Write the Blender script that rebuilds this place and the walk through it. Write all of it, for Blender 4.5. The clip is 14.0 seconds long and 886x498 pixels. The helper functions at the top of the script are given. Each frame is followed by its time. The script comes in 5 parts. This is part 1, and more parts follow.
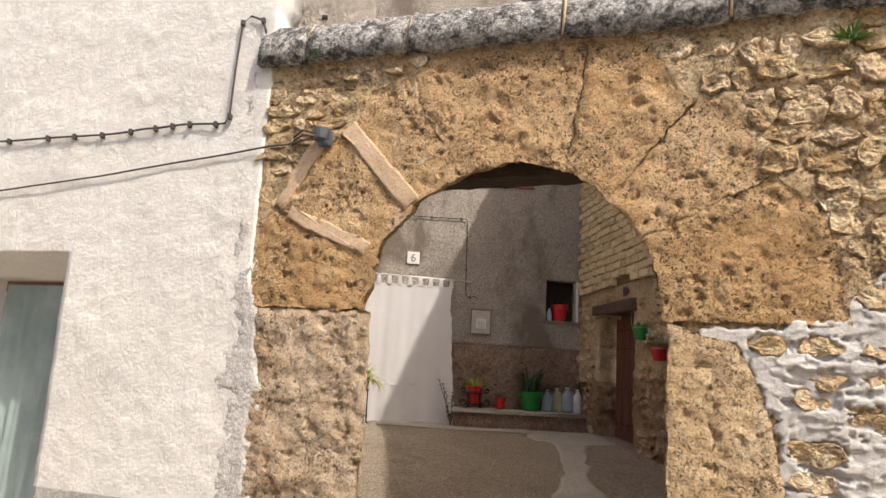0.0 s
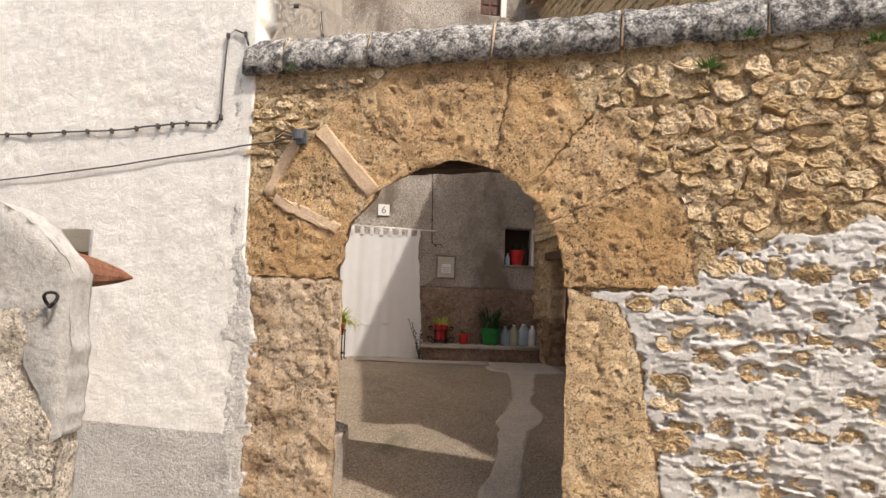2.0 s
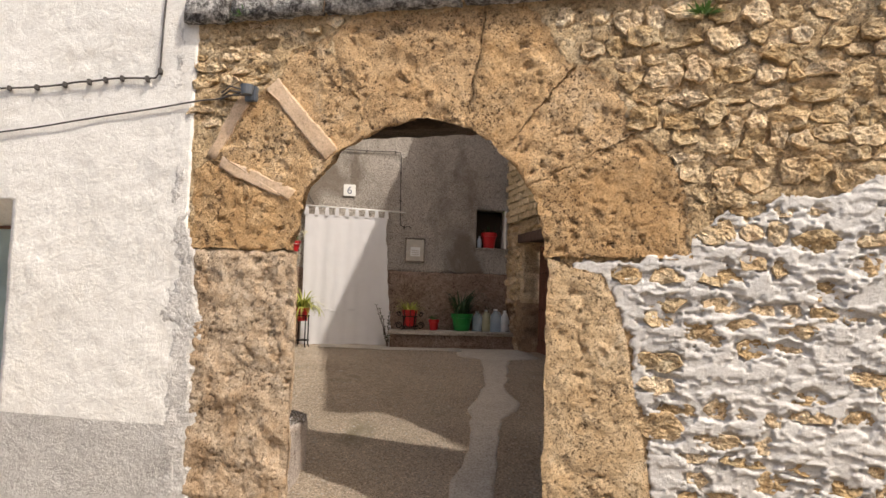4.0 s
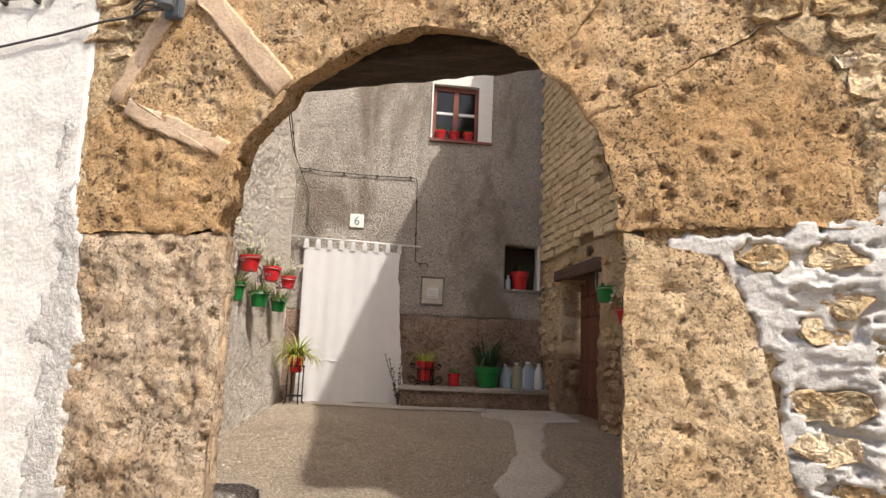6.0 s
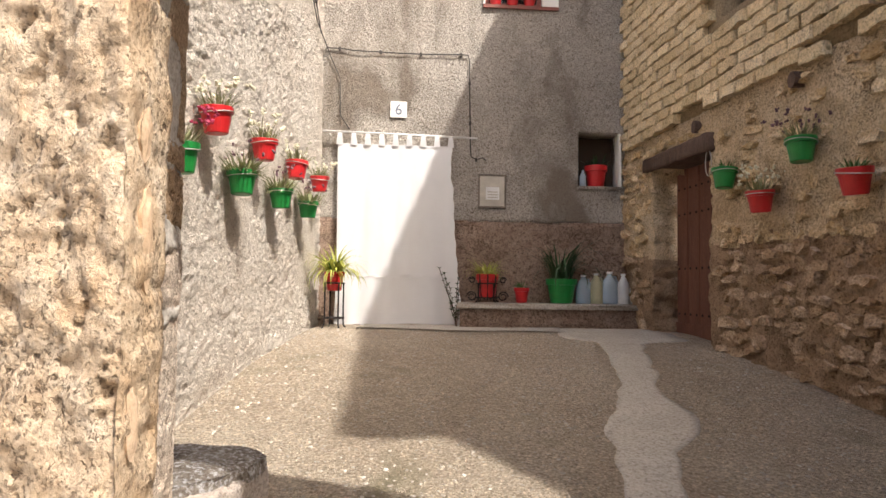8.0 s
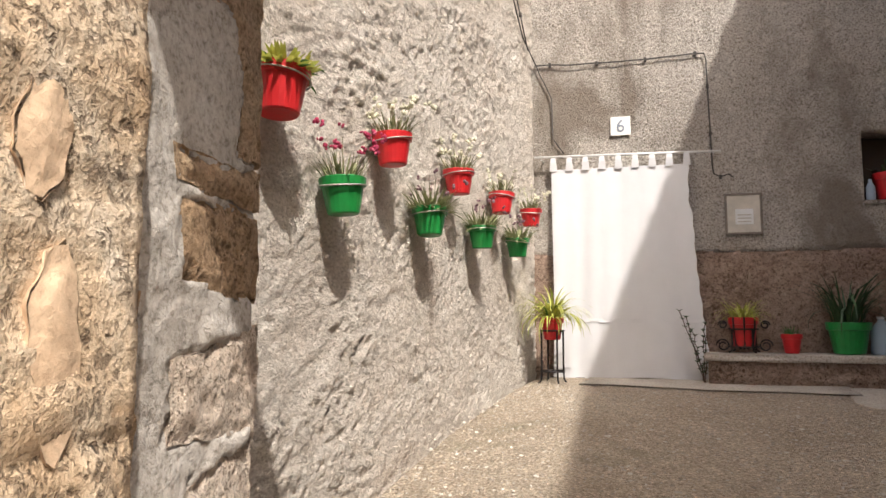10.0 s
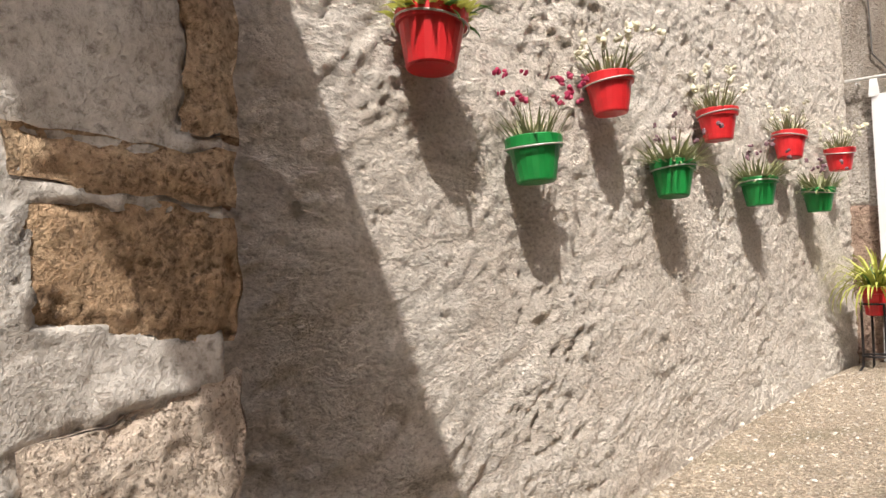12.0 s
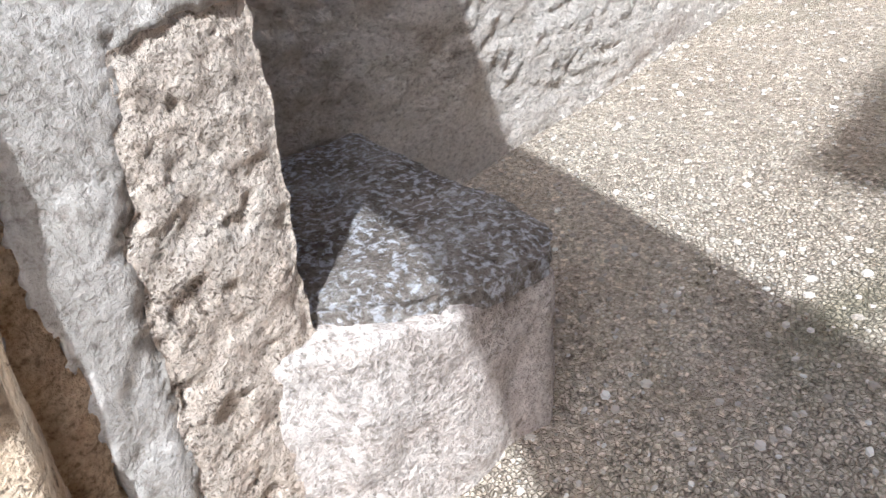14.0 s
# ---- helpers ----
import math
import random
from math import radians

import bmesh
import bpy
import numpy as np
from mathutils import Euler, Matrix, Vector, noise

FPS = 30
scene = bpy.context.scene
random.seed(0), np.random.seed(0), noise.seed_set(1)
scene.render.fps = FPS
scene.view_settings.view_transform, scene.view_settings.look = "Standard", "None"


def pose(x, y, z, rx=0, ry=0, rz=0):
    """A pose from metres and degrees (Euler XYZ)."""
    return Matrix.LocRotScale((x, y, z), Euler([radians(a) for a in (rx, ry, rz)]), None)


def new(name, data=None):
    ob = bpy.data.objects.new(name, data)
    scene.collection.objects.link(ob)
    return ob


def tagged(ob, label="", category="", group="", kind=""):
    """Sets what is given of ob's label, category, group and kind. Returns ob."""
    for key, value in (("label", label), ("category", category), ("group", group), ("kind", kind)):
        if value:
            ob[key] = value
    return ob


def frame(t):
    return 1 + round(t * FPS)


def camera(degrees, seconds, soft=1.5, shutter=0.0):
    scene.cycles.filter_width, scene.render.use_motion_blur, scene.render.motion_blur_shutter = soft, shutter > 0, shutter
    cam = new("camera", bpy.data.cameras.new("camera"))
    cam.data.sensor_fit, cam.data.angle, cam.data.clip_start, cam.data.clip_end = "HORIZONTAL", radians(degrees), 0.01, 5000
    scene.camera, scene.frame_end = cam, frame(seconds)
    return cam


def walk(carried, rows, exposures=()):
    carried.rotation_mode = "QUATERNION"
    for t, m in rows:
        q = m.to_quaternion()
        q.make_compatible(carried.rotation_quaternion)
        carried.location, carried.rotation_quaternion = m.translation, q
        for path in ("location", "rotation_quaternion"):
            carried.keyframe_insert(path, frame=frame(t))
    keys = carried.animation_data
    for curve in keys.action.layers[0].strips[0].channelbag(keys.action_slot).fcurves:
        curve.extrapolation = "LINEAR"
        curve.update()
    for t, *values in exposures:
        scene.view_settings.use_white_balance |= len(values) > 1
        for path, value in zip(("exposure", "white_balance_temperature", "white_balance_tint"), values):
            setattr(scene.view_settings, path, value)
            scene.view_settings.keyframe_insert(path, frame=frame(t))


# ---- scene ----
cam = camera(66.0, 14.0)
METRES, EYE, TILT, LEAN, TURN = 7.0, 1.53, 0.0, 0.0, 0.0
EXPOSURES = [(0.0, 0.40, 6750, 10), (3.7, 0.40, 6750, 10), (6.0, 0.66, 6550, 9), (7.0, 1.06, 6450, 9), (8.0, 1.20, 6500, 9), (10.4, 1.02, 6350, 9), (11.5, 1.10, 6400, 9), (12.0, 1.14, 6300, 9), (12.5, 1.20, 5750, 7), (13.0, 1.32, 5300, 7), (14.0, 1.46, 5200, 6)]
ROWS = [
    (0.0, 0.0, 0.0, 0.0, -0.57, 10.14, -3.21),
    (0.5, 0.0106, -0.0451, 0.002, 0.7, 1.76, -2.12),
    (1.0, 0.0308, -0.0839, 0.0071, 3.1, -1.39, -2.79),
    (1.5, 0.0243, -0.12, 0.0136, -0.14, -0.36, -2.0),
    (2.0, 0.0193, -0.1481, 0.0246, -2.34, 4.43, -2.18),
    (2.5, 0.0206, -0.177, 0.0289, -2.33, 5.94, -2.75),
    (3.0, 0.0239, -0.1751, 0.0271, -2.9, 5.09, -2.95),
    (3.5, 0.0228, -0.137, 0.0187, -5.05, 3.2, -1.86),
    (6.0, 0.0569, 0.1447, -0.0259, -2.49, 9.4, -2.35),
    (6.5, 0.0535, 0.1956, -0.0303, -2.6, 8.3, -2.12),
    (7.0, 0.0528, 0.2491, -0.035, -0.82, 4.68, -2.76),
    (7.5, 0.0428, 0.3054, -0.0429, -2.91, 1.64, -3.05),
    (8.0, 0.0381, 0.3579, -0.043, 1.4, 3.01, -0.82),
    (8.2, 0.0399, 0.376, -0.0427, 7.54, 3.7, -0.9),
    (10.3, 0.031, 0.5012, -0.0238, 23.7, 5.6, -0.3),
    (10.5, 0.031, 0.5108, -0.0234, 26.83, 5.37, -0.26),
    (11.0, 0.0329, 0.531, -0.0202, 32.9, 7.98, 2.16),
    (11.5, 0.0288, 0.5562, -0.0185, 37.44, 6.24, 4.17),
    (12.0, 0.0378, 0.5773, -0.0123, 45.76, 2.73, 1.29),
    (12.5, 0.0409, 0.576, -0.0172, 48.29, -3.84, 2.78),
    (13.0, 0.0381, 0.5704, -0.0329, 48.63, -17.34, 3.33),
    (13.5, 0.0422, 0.5724, -0.0421, 47.45, -26.05, 5.18),
    (14.0, 0.0419, 0.5737, -0.0437, 46.52, -27.75, 3.98),
]
walk(cam, [(t, pose(0, 0, EYE, TILT, LEAN, TURN) @ pose(METRES * x, METRES * y, METRES * z, 90 + pitch, roll, yaw)) for t, x, y, z, yaw, pitch, roll in ROWS],
     EXPOSURES)

# ---- light ----
SUN = Vector((0.50, -0.58, 1.0)).normalized()
world = bpy.data.worlds.new("sky")
scene.world = world
world.use_nodes = True
wn = world.node_tree
sky = wn.nodes.new("ShaderNodeTexSky")
sky.sky_type = "NISHITA"
sky.sun_disc = False
sky.air_density, sky.dust_density, sky.ozone_density = 1.0, 5.0, 0.6
sky.sun_elevation = math.asin(SUN.z)
sky.sun_rotation = math.atan2(SUN.x, SUN.y)
wn.links.new(sky.outputs[0], wn.nodes["Background"].inputs[0])
wn.nodes["Background"].inputs[1].default_value = 0.145
sun = new("sun", bpy.data.lights.new("sun", "SUN"))
sun.data.energy = 2.85
sun.data.angle = radians(0.8)
sun.data.color = (1.0, 0.94, 0.86)
sun.rotation_euler = SUN.to_track_quat("Z", "Y").to_euler()


# ---- materials ----
def ramp(nt, fac, stops):
    r = nt.nodes.new("ShaderNodeValToRGB")
    el = r.color_ramp.elements
    el[0].position, el[0].color = stops[0][0], (*stops[0][1], 1)
    el[1].position, el[1].color = stops[-1][0], (*stops[-1][1], 1)
    for p, c in stops[1:-1]:
        e = el.new(p)
        e.color = (*c, 1)
    nt.links.new(fac, r.inputs[0])
    return r.outputs[0]


def noise_tex(nt, vec, scale, detail=5.0, rough=0.6, distort=0.0):
    n = nt.nodes.new("ShaderNodeTexNoise")
    n.inputs["Scale"].default_value = scale
    n.inputs["Detail"].default_value = detail
    n.inputs["Roughness"].default_value = rough
    n.inputs["Distortion"].default_value = distort
    nt.links.new(vec, n.inputs["Vector"])
    return n.outputs["Fac"]


def voro(nt, vec, scale, feature="F1", rand=1.0):
    n = nt.nodes.new("ShaderNodeTexVoronoi")
    n.feature = feature
    n.inputs["Scale"].default_value = scale
    n.inputs["Randomness"].default_value = rand
    nt.links.new(vec, n.inputs["Vector"])
    return n


def maths(nt, op, a, b):
    n = nt.nodes.new("ShaderNodeMath")
    n.operation = op
    for i, v in enumerate((a, b)):
        if isinstance(v, (int, float)):
            n.inputs[i].default_value = v
        else:
            nt.links.new(v, n.inputs[i])
    return n.outputs[0]


def mixc(nt, fac, a, b, mode="MIX"):
    n = nt.nodes.new("ShaderNodeMix")
    n.data_type, n.blend_type = "RGBA", mode
    for s, v in ((n.inputs[0], fac), (n.inputs[6], a), (n.inputs[7], b)):
        if isinstance(v, (int, float)):
            s.default_value = v
        elif isinstance(v, tuple):
            s.default_value = (*v, 1)
        else:
            nt.links.new(v, s)
    return n.outputs[2]


def material(name):
    m = bpy.data.materials.new(name)
    m.use_nodes = True
    return m, m.node_tree, m.node_tree.nodes["Principled BSDF"]


def where(nt, stretch=(1, 1, 1)):
    g = nt.nodes.new("ShaderNodeNewGeometry")
    if stretch == (1, 1, 1):
        return g.outputs["Position"]
    v = nt.nodes.new("ShaderNodeVectorMath")
    v.operation = "MULTIPLY"
    v.inputs[1].default_value = stretch
    nt.links.new(g.outputs["Position"], v.inputs[0])
    return v.outputs[0]


def surface(name, stops, scale=2.5, grain=45.0, rough=0.92, bump=0.6, depth=0.02, pits=0.0, pit_scale=30.0,
            vary=0.0, stretch=(1, 1, 1), distort=0.3, speck=None, coarse=9.0, stain=None, cells=None, contrast=0.7):
    """A weathered mineral surface: blotches, grain, specks, stains, and optional pits with their shade in the colour.
    """
    m, nt, b = material(name)
    p = where(nt, stretch)
    big = noise_tex(nt, p, scale, 6, 0.65, distort)
    mid = noise_tex(nt, p, coarse, 8, 0.68, distort)
    fine = noise_tex(nt, p, grain, 4, 0.7)
    mixed = maths(nt, "ADD", maths(nt, "MULTIPLY", big, 0.55), maths(nt, "MULTIPLY", mid, 0.45))
    col = ramp(nt, mixed, stops)
    col = mixc(nt, contrast, col, ramp(nt, fine, [(0.34, (0.34, 0.30, 0.26)), (0.46, (0.90, 0.885, 0.87)), (0.54, (1.04, 1.04, 1.04)), (0.66, (1.30, 1.30, 1.30))]), "MULTIPLY")
    height = maths(nt, "ADD", maths(nt, "MULTIPLY", mid, 0.85), maths(nt, "MULTIPLY", fine, 0.5))
    if pits:
        nz = nt.nodes.new("ShaderNodeTexNoise")
        nz.inputs["Scale"].default_value = 40
        nt.links.new(p, nz.inputs["Vector"])
        warp = nt.nodes.new("ShaderNodeVectorMath")
        warp.operation = "MULTIPLY_ADD"
        nt.links.new(nz.outputs["Color"], warp.inputs[0])
        warp.inputs[1].default_value = (0.036, 0.036, 0.036)
        nt.links.new(p, warp.inputs[2])
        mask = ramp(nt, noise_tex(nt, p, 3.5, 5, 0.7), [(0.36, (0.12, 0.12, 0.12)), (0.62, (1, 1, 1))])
        # ragged hollows: sunk in the bump, their shade also mixed into the colour
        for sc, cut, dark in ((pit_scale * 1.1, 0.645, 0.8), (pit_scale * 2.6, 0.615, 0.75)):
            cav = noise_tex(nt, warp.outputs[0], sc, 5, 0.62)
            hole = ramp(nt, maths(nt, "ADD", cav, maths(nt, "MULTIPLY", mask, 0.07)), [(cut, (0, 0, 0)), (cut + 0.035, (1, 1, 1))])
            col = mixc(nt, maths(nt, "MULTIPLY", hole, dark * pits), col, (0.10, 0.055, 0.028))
            height = maths(nt, "SUBTRACT", height, maths(nt, "MULTIPLY", hole, 0.6 * pits))
        # round pores, likewise given a dark core as painted shade
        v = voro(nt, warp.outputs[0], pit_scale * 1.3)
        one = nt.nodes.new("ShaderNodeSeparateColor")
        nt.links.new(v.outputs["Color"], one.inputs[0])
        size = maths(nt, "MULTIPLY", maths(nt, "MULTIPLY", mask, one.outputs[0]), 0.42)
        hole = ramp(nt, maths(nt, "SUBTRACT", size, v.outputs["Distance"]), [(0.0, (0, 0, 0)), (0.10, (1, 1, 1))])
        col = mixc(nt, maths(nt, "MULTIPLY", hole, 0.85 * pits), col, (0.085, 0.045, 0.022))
        height = maths(nt, "SUBTRACT", height, maths(nt, "MULTIPLY", hole, 0.5 * pits))
    if speck:
        v = voro(nt, p, speck[0])
        dots = ramp(nt, v.outputs["Distance"], [(speck[2], (1, 1, 1)), (speck[2] + 0.12, (0, 0, 0))])
        pick = ramp(nt, v.outputs["Color"], [(speck[3], (0, 0, 0)), (speck[3] + 0.05, (1, 1, 1))])
        f = mixc(nt, 1.0, dots, pick, "MULTIPLY")
        col = mixc(nt, f, col, speck[1])
        height = maths(nt, "ADD", height, maths(nt, "MULTIPLY", f, 0.25))
    if cells:
        v = voro(nt, p, cells[0])
        e = voro(nt, p, cells[0], "DISTANCE_TO_EDGE")
        tone = nt.nodes.new("ShaderNodeSeparateColor")
        nt.links.new(v.outputs["Color"], tone.inputs[0])
        col = mixc(nt, cells[1], col, ramp(nt, tone.outputs[0], [(0.0, (0.55, 0.50, 0.45)), (0.55, (1.0, 0.98, 0.95)), (0.85, (1.25, 1.22, 1.18)), (1.0, (1.75, 1.72, 1.68))]), "MULTIPLY")
        groove = ramp(nt, e.outputs["Distance"], [(0.0, (0, 0, 0)), (0.16, (1, 1, 1))])
        col = mixc(nt, cells[1], col, mixc(nt, groove, (0.62, 0.58, 0.52), (1, 1, 1)), "MULTIPLY")
        height = maths(nt, "ADD", height, maths(nt, "MULTIPLY", groove, 0.5))
    if stain:
        s = noise_tex(nt, where(nt, stain[3]), stain[0], 5, 0.6, 0.4)
        col = mixc(nt, ramp(nt, s, [(stain[2], (0, 0, 0)), (stain[2] + 0.12, (0.85, 0.85, 0.85))]), col, stain[1])
    if vary:
        o = nt.nodes.new("ShaderNodeObjectInfo")
        hs = nt.nodes.new("ShaderNodeHueSaturation")
        nt.links.new(maths(nt, "ADD", maths(nt, "MULTIPLY", o.outputs["Random"], vary), 1 - vary / 2), hs.inputs["Value"])
        nt.links.new(maths(nt, "ADD", maths(nt, "MULTIPLY", o.outputs["Random"], -vary * 0.6), 1 + vary * 0.3), hs.inputs["Saturation"])
        nt.links.new(col, hs.inputs["Color"])
        col = hs.outputs[0]
    nt.links.new(col, b.inputs["Base Color"])
    b.inputs["Roughness"].default_value = rough
    bn = nt.nodes.new("ShaderNodeBump")
    bn.inputs["Strength"].default_value = bump
    bn.inputs["Distance"].default_value = depth
    nt.links.new(height, bn.inputs["Height"])
    nt.links.new(bn.outputs[0], b.inputs["Normal"])
    return m


def plain(name, col, rough=0.5, metal=0.0, var=0.12, scale=12.0, bump=0.1, trans=0.0, spec=0.5):
    """A made surface (paint, plastic, cloth, metal) with slight fading and grain."""
    m, nt, b = material(name)
    p = where(nt)
    n = noise_tex(nt, p, scale, 6, 0.6, 0.2)
    lo = tuple(max(0, c * (1 - var)) for c in col)
    hi = tuple(min(1, c * (1 + var)) for c in col)
    nt.links.new(ramp(nt, n, [(0.3, lo), (0.7, hi)]), b.inputs["Base Color"])
    nt.links.new(ramp(nt, n, [(0.3, (rough * 0.85,) * 3), (0.75, (min(1, rough * 1.15),) * 3)]), b.inputs["Roughness"])
    b.inputs["Metallic"].default_value = metal
    b.inputs["Specular IOR Level"].default_value = spec
    if bump:
        bn = nt.nodes.new("ShaderNodeBump")
        bn.inputs["Strength"].default_value = bump
        bn.inputs["Distance"].default_value = 0.004
        nt.links.new(noise_tex(nt, p, scale * 9, 3), bn.inputs["Height"])
        nt.links.new(bn.outputs[0], b.inputs["Normal"])
    if trans:
        t = nt.nodes.new("ShaderNodeBsdfTranslucent")
        t.inputs[0].default_value = (*col, 1)
        mx = nt.nodes.new("ShaderNodeMixShader")
        mx.inputs[0].default_value = trans
        nt.links.new(b.outputs[0], mx.inputs[1])
        nt.links.new(t.outputs[0], mx.inputs[2])
        nt.links.new(mx.outputs[0], nt.nodes["Material Output"].inputs[0])
    return m


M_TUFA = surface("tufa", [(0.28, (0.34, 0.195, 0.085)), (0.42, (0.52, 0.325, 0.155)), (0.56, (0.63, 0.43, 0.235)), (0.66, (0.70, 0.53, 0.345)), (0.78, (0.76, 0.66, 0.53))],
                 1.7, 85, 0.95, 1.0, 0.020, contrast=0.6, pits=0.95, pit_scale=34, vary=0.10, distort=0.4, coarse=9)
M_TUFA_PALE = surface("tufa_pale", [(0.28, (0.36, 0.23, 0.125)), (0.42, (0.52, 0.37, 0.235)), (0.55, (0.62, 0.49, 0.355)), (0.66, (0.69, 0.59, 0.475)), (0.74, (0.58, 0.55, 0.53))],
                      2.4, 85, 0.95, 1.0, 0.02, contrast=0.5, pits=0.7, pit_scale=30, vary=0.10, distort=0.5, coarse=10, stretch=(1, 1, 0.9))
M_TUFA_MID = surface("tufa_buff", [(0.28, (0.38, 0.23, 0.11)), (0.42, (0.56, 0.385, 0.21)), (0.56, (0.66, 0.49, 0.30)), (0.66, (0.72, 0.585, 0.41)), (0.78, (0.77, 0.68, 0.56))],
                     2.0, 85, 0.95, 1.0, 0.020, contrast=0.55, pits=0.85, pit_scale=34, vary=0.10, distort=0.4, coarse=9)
M_CAP = surface("cement_cap", [(0.32, (0.33, 0.31, 0.285)), (0.5, (0.46, 0.445, 0.425)), (0.68, (0.60, 0.59, 0.57))], 4, 60, 0.88, 0.5, 0.012, coarse=14, contrast=0.4)
M_PLINTH = surface("worn_plinth_plaster", [(0.30, (0.36, 0.29, 0.24)), (0.45, (0.53, 0.45, 0.39)), (0.60, (0.63, 0.56, 0.50)), (0.75, (0.58, 0.54, 0.51))], 2.5, 70, 0.94, 1.0, 0.025, coarse=12, distort=0.8, contrast=0.6, pits=0.25, pit_scale=30)
M_JAMB = surface("pinkish_jamb_stone", [(0.30, (0.46, 0.345, 0.26)), (0.46, (0.60, 0.485, 0.385)), (0.60, (0.68, 0.575, 0.475)), (0.74, (0.64, 0.585, 0.535))],
                 2.0, 90, 0.96, 1.0, 0.025, contrast=0.5, pits=0.75, pit_scale=60, vary=0.10, distort=0.3, coarse=30)
M_PARAPET = surface("pebbly_parapet", [(0.30, (0.56, 0.44, 0.34)), (0.46, (0.75, 0.65, 0.54)), (0.60, (0.80, 0.73, 0.63)), (0.74, (0.76, 0.72, 0.67))],
                    2.5, 90, 0.96, 1.0, 0.03, contrast=0.8, pits=0.7, pit_scale=42, distort=0.0, coarse=24)
M_TUFA_OLD = surface("crumbling_tufa", [(0.30, (0.27, 0.17, 0.095)), (0.45, (0.46, 0.31, 0.19)), (0.60, (0.58, 0.43, 0.28)), (0.75, (0.66, 0.53, 0.39))],
                     2.0, 90, 0.96, 1.0, 0.03, contrast=0.8, pits=0.5, pit_scale=44, vary=0.12, distort=0.0, coarse=20)
M_RUBBLE = surface("rubble", [(0.30, (0.44, 0.29, 0.145)), (0.48, (0.64, 0.47, 0.275)), (0.66, (0.78, 0.66, 0.47))],
                   4, 60, 0.95, 0.9, 0.02, pits=0.35, pit_scale=40, vary=0.40, contrast=0.9)
M_RUBBLE_DARK = surface("rubble_dark", [(0.30, (0.26, 0.165, 0.10)), (0.5, (0.46, 0.32, 0.205)), (0.7, (0.66, 0.52, 0.37))],
                        4, 60, 0.95, 0.9, 0.02, pits=0.35, pit_scale=40, vary=0.40, contrast=0.9)
M_EARTH = surface("earth_mortar", [(0.30, (0.44, 0.29, 0.145)), (0.5, (0.64, 0.47, 0.275)), (0.7, (0.76, 0.64, 0.45))], 3, 40, 0.97, 1.0, 0.04, pits=0.6, coarse=14)
M_EARTH_DARK = surface("clay_render", [(0.30, (0.34, 0.23, 0.13)), (0.44, (0.62, 0.465, 0.29)), (0.60, (0.76, 0.61, 0.42)), (0.75, (0.78, 0.68, 0.54))], 1.6, 60, 0.97, 1.0, 0.04, pits=0.7, coarse=14)
M_EARTH_LOW = surface("stained_clay", [(0.30, (0.18, 0.11, 0.07)), (0.46, (0.36, 0.24, 0.15)), (0.62, (0.52, 0.37, 0.245)), (0.76, (0.62, 0.49, 0.35))], 2.2, 60, 0.97, 1.0, 0.04, pits=0.7, coarse=12)
M_MORTAR = surface("lime_mortar", [(0.30, (0.54, 0.51, 0.48)), (0.5, (0.66, 0.635, 0.605)), (0.7, (0.74, 0.725, 0.70))], 3, 70, 0.93, 0.7, 0.014, coarse=16, contrast=0.22, pits=0.12, pit_scale=30)
M_MORTAR_BUFF = surface("buff_mortar", [(0.30, (0.52, 0.36, 0.23)), (0.5, (0.62, 0.455, 0.31)), (0.7, (0.68, 0.53, 0.40))], 3, 70, 0.93, 0.5, 0.01, contrast=0.4)
M_MORTAR_PALE = surface("jamb_mortar", [(0.30, (0.34, 0.305, 0.265)), (0.5, (0.46, 0.42, 0.375)), (0.7, (0.54, 0.51, 0.47))], 2.5, 70, 0.93, 0.7, 0.012, coarse=14, distort=0.1, contrast=0.6, pits=0.25, pit_scale=34)
M_WHITE = surface("whitewash", [(0.30, (0.70, 0.66, 0.60)), (0.45, (0.80, 0.775, 0.73)), (0.7, (0.83, 0.81, 0.77))], 1.0, 50, 0.9, 0.55, 0.02, coarse=10, distort=0.5, contrast=0.14)
M_GREYBAND = surface("grey_render", [(0.30, (0.40, 0.38, 0.355)), (0.5, (0.52, 0.50, 0.475)), (0.7, (0.60, 0.58, 0.55))], 1.3, 60, 0.92, 0.8, 0.025, coarse=13, distort=0.4, contrast=0.45)
M_GREYEDGE = surface("pale_grey_render", [(0.30, (0.50, 0.475, 0.445)), (0.5, (0.61, 0.585, 0.555)), (0.7, (0.69, 0.67, 0.64))], 1.3, 60, 0.92, 0.8, 0.025, coarse=13, distort=0.4, contrast=0.45)
M_STUCCO = surface("trowelled_stucco", [(0.30, (0.44, 0.355, 0.28)), (0.44, (0.65, 0.575, 0.50)), (0.60, (0.75, 0.69, 0.62)), (0.76, (0.72, 0.645, 0.575))],
                   0.8, 60, 0.93, 1.0, 0.04, coarse=16, distort=1.2, contrast=0.5, pits=0.15, pit_scale=26, stretch=(1, 0.9, 1.4))
M_ROUGHCAST = surface("roughcast", [(0.30, (0.35, 0.31, 0.27)), (0.5, (0.55, 0.50, 0.445)), (0.7, (0.71, 0.66, 0.60))], 0.7, 60, 0.95, 1.0, 0.05, coarse=24, distort=0.9, pits=0.35, pit_scale=34, contrast=1.0,
                      stain=(1.1, (0.23, 0.185, 0.145), 0.50, (1, 1, 0.45)))
M_ROUGHCAST_LOW = surface("worn_render", [(0.30, (0.16, 0.10, 0.075)), (0.46, (0.33, 0.225, 0.17)), (0.60, (0.47, 0.35, 0.27)), (0.74, (0.58, 0.48, 0.39))], 1.6, 40, 0.96, 1.0, 0.06, coarse=11, distort=0.6, pits=0.8, pit_scale=24)
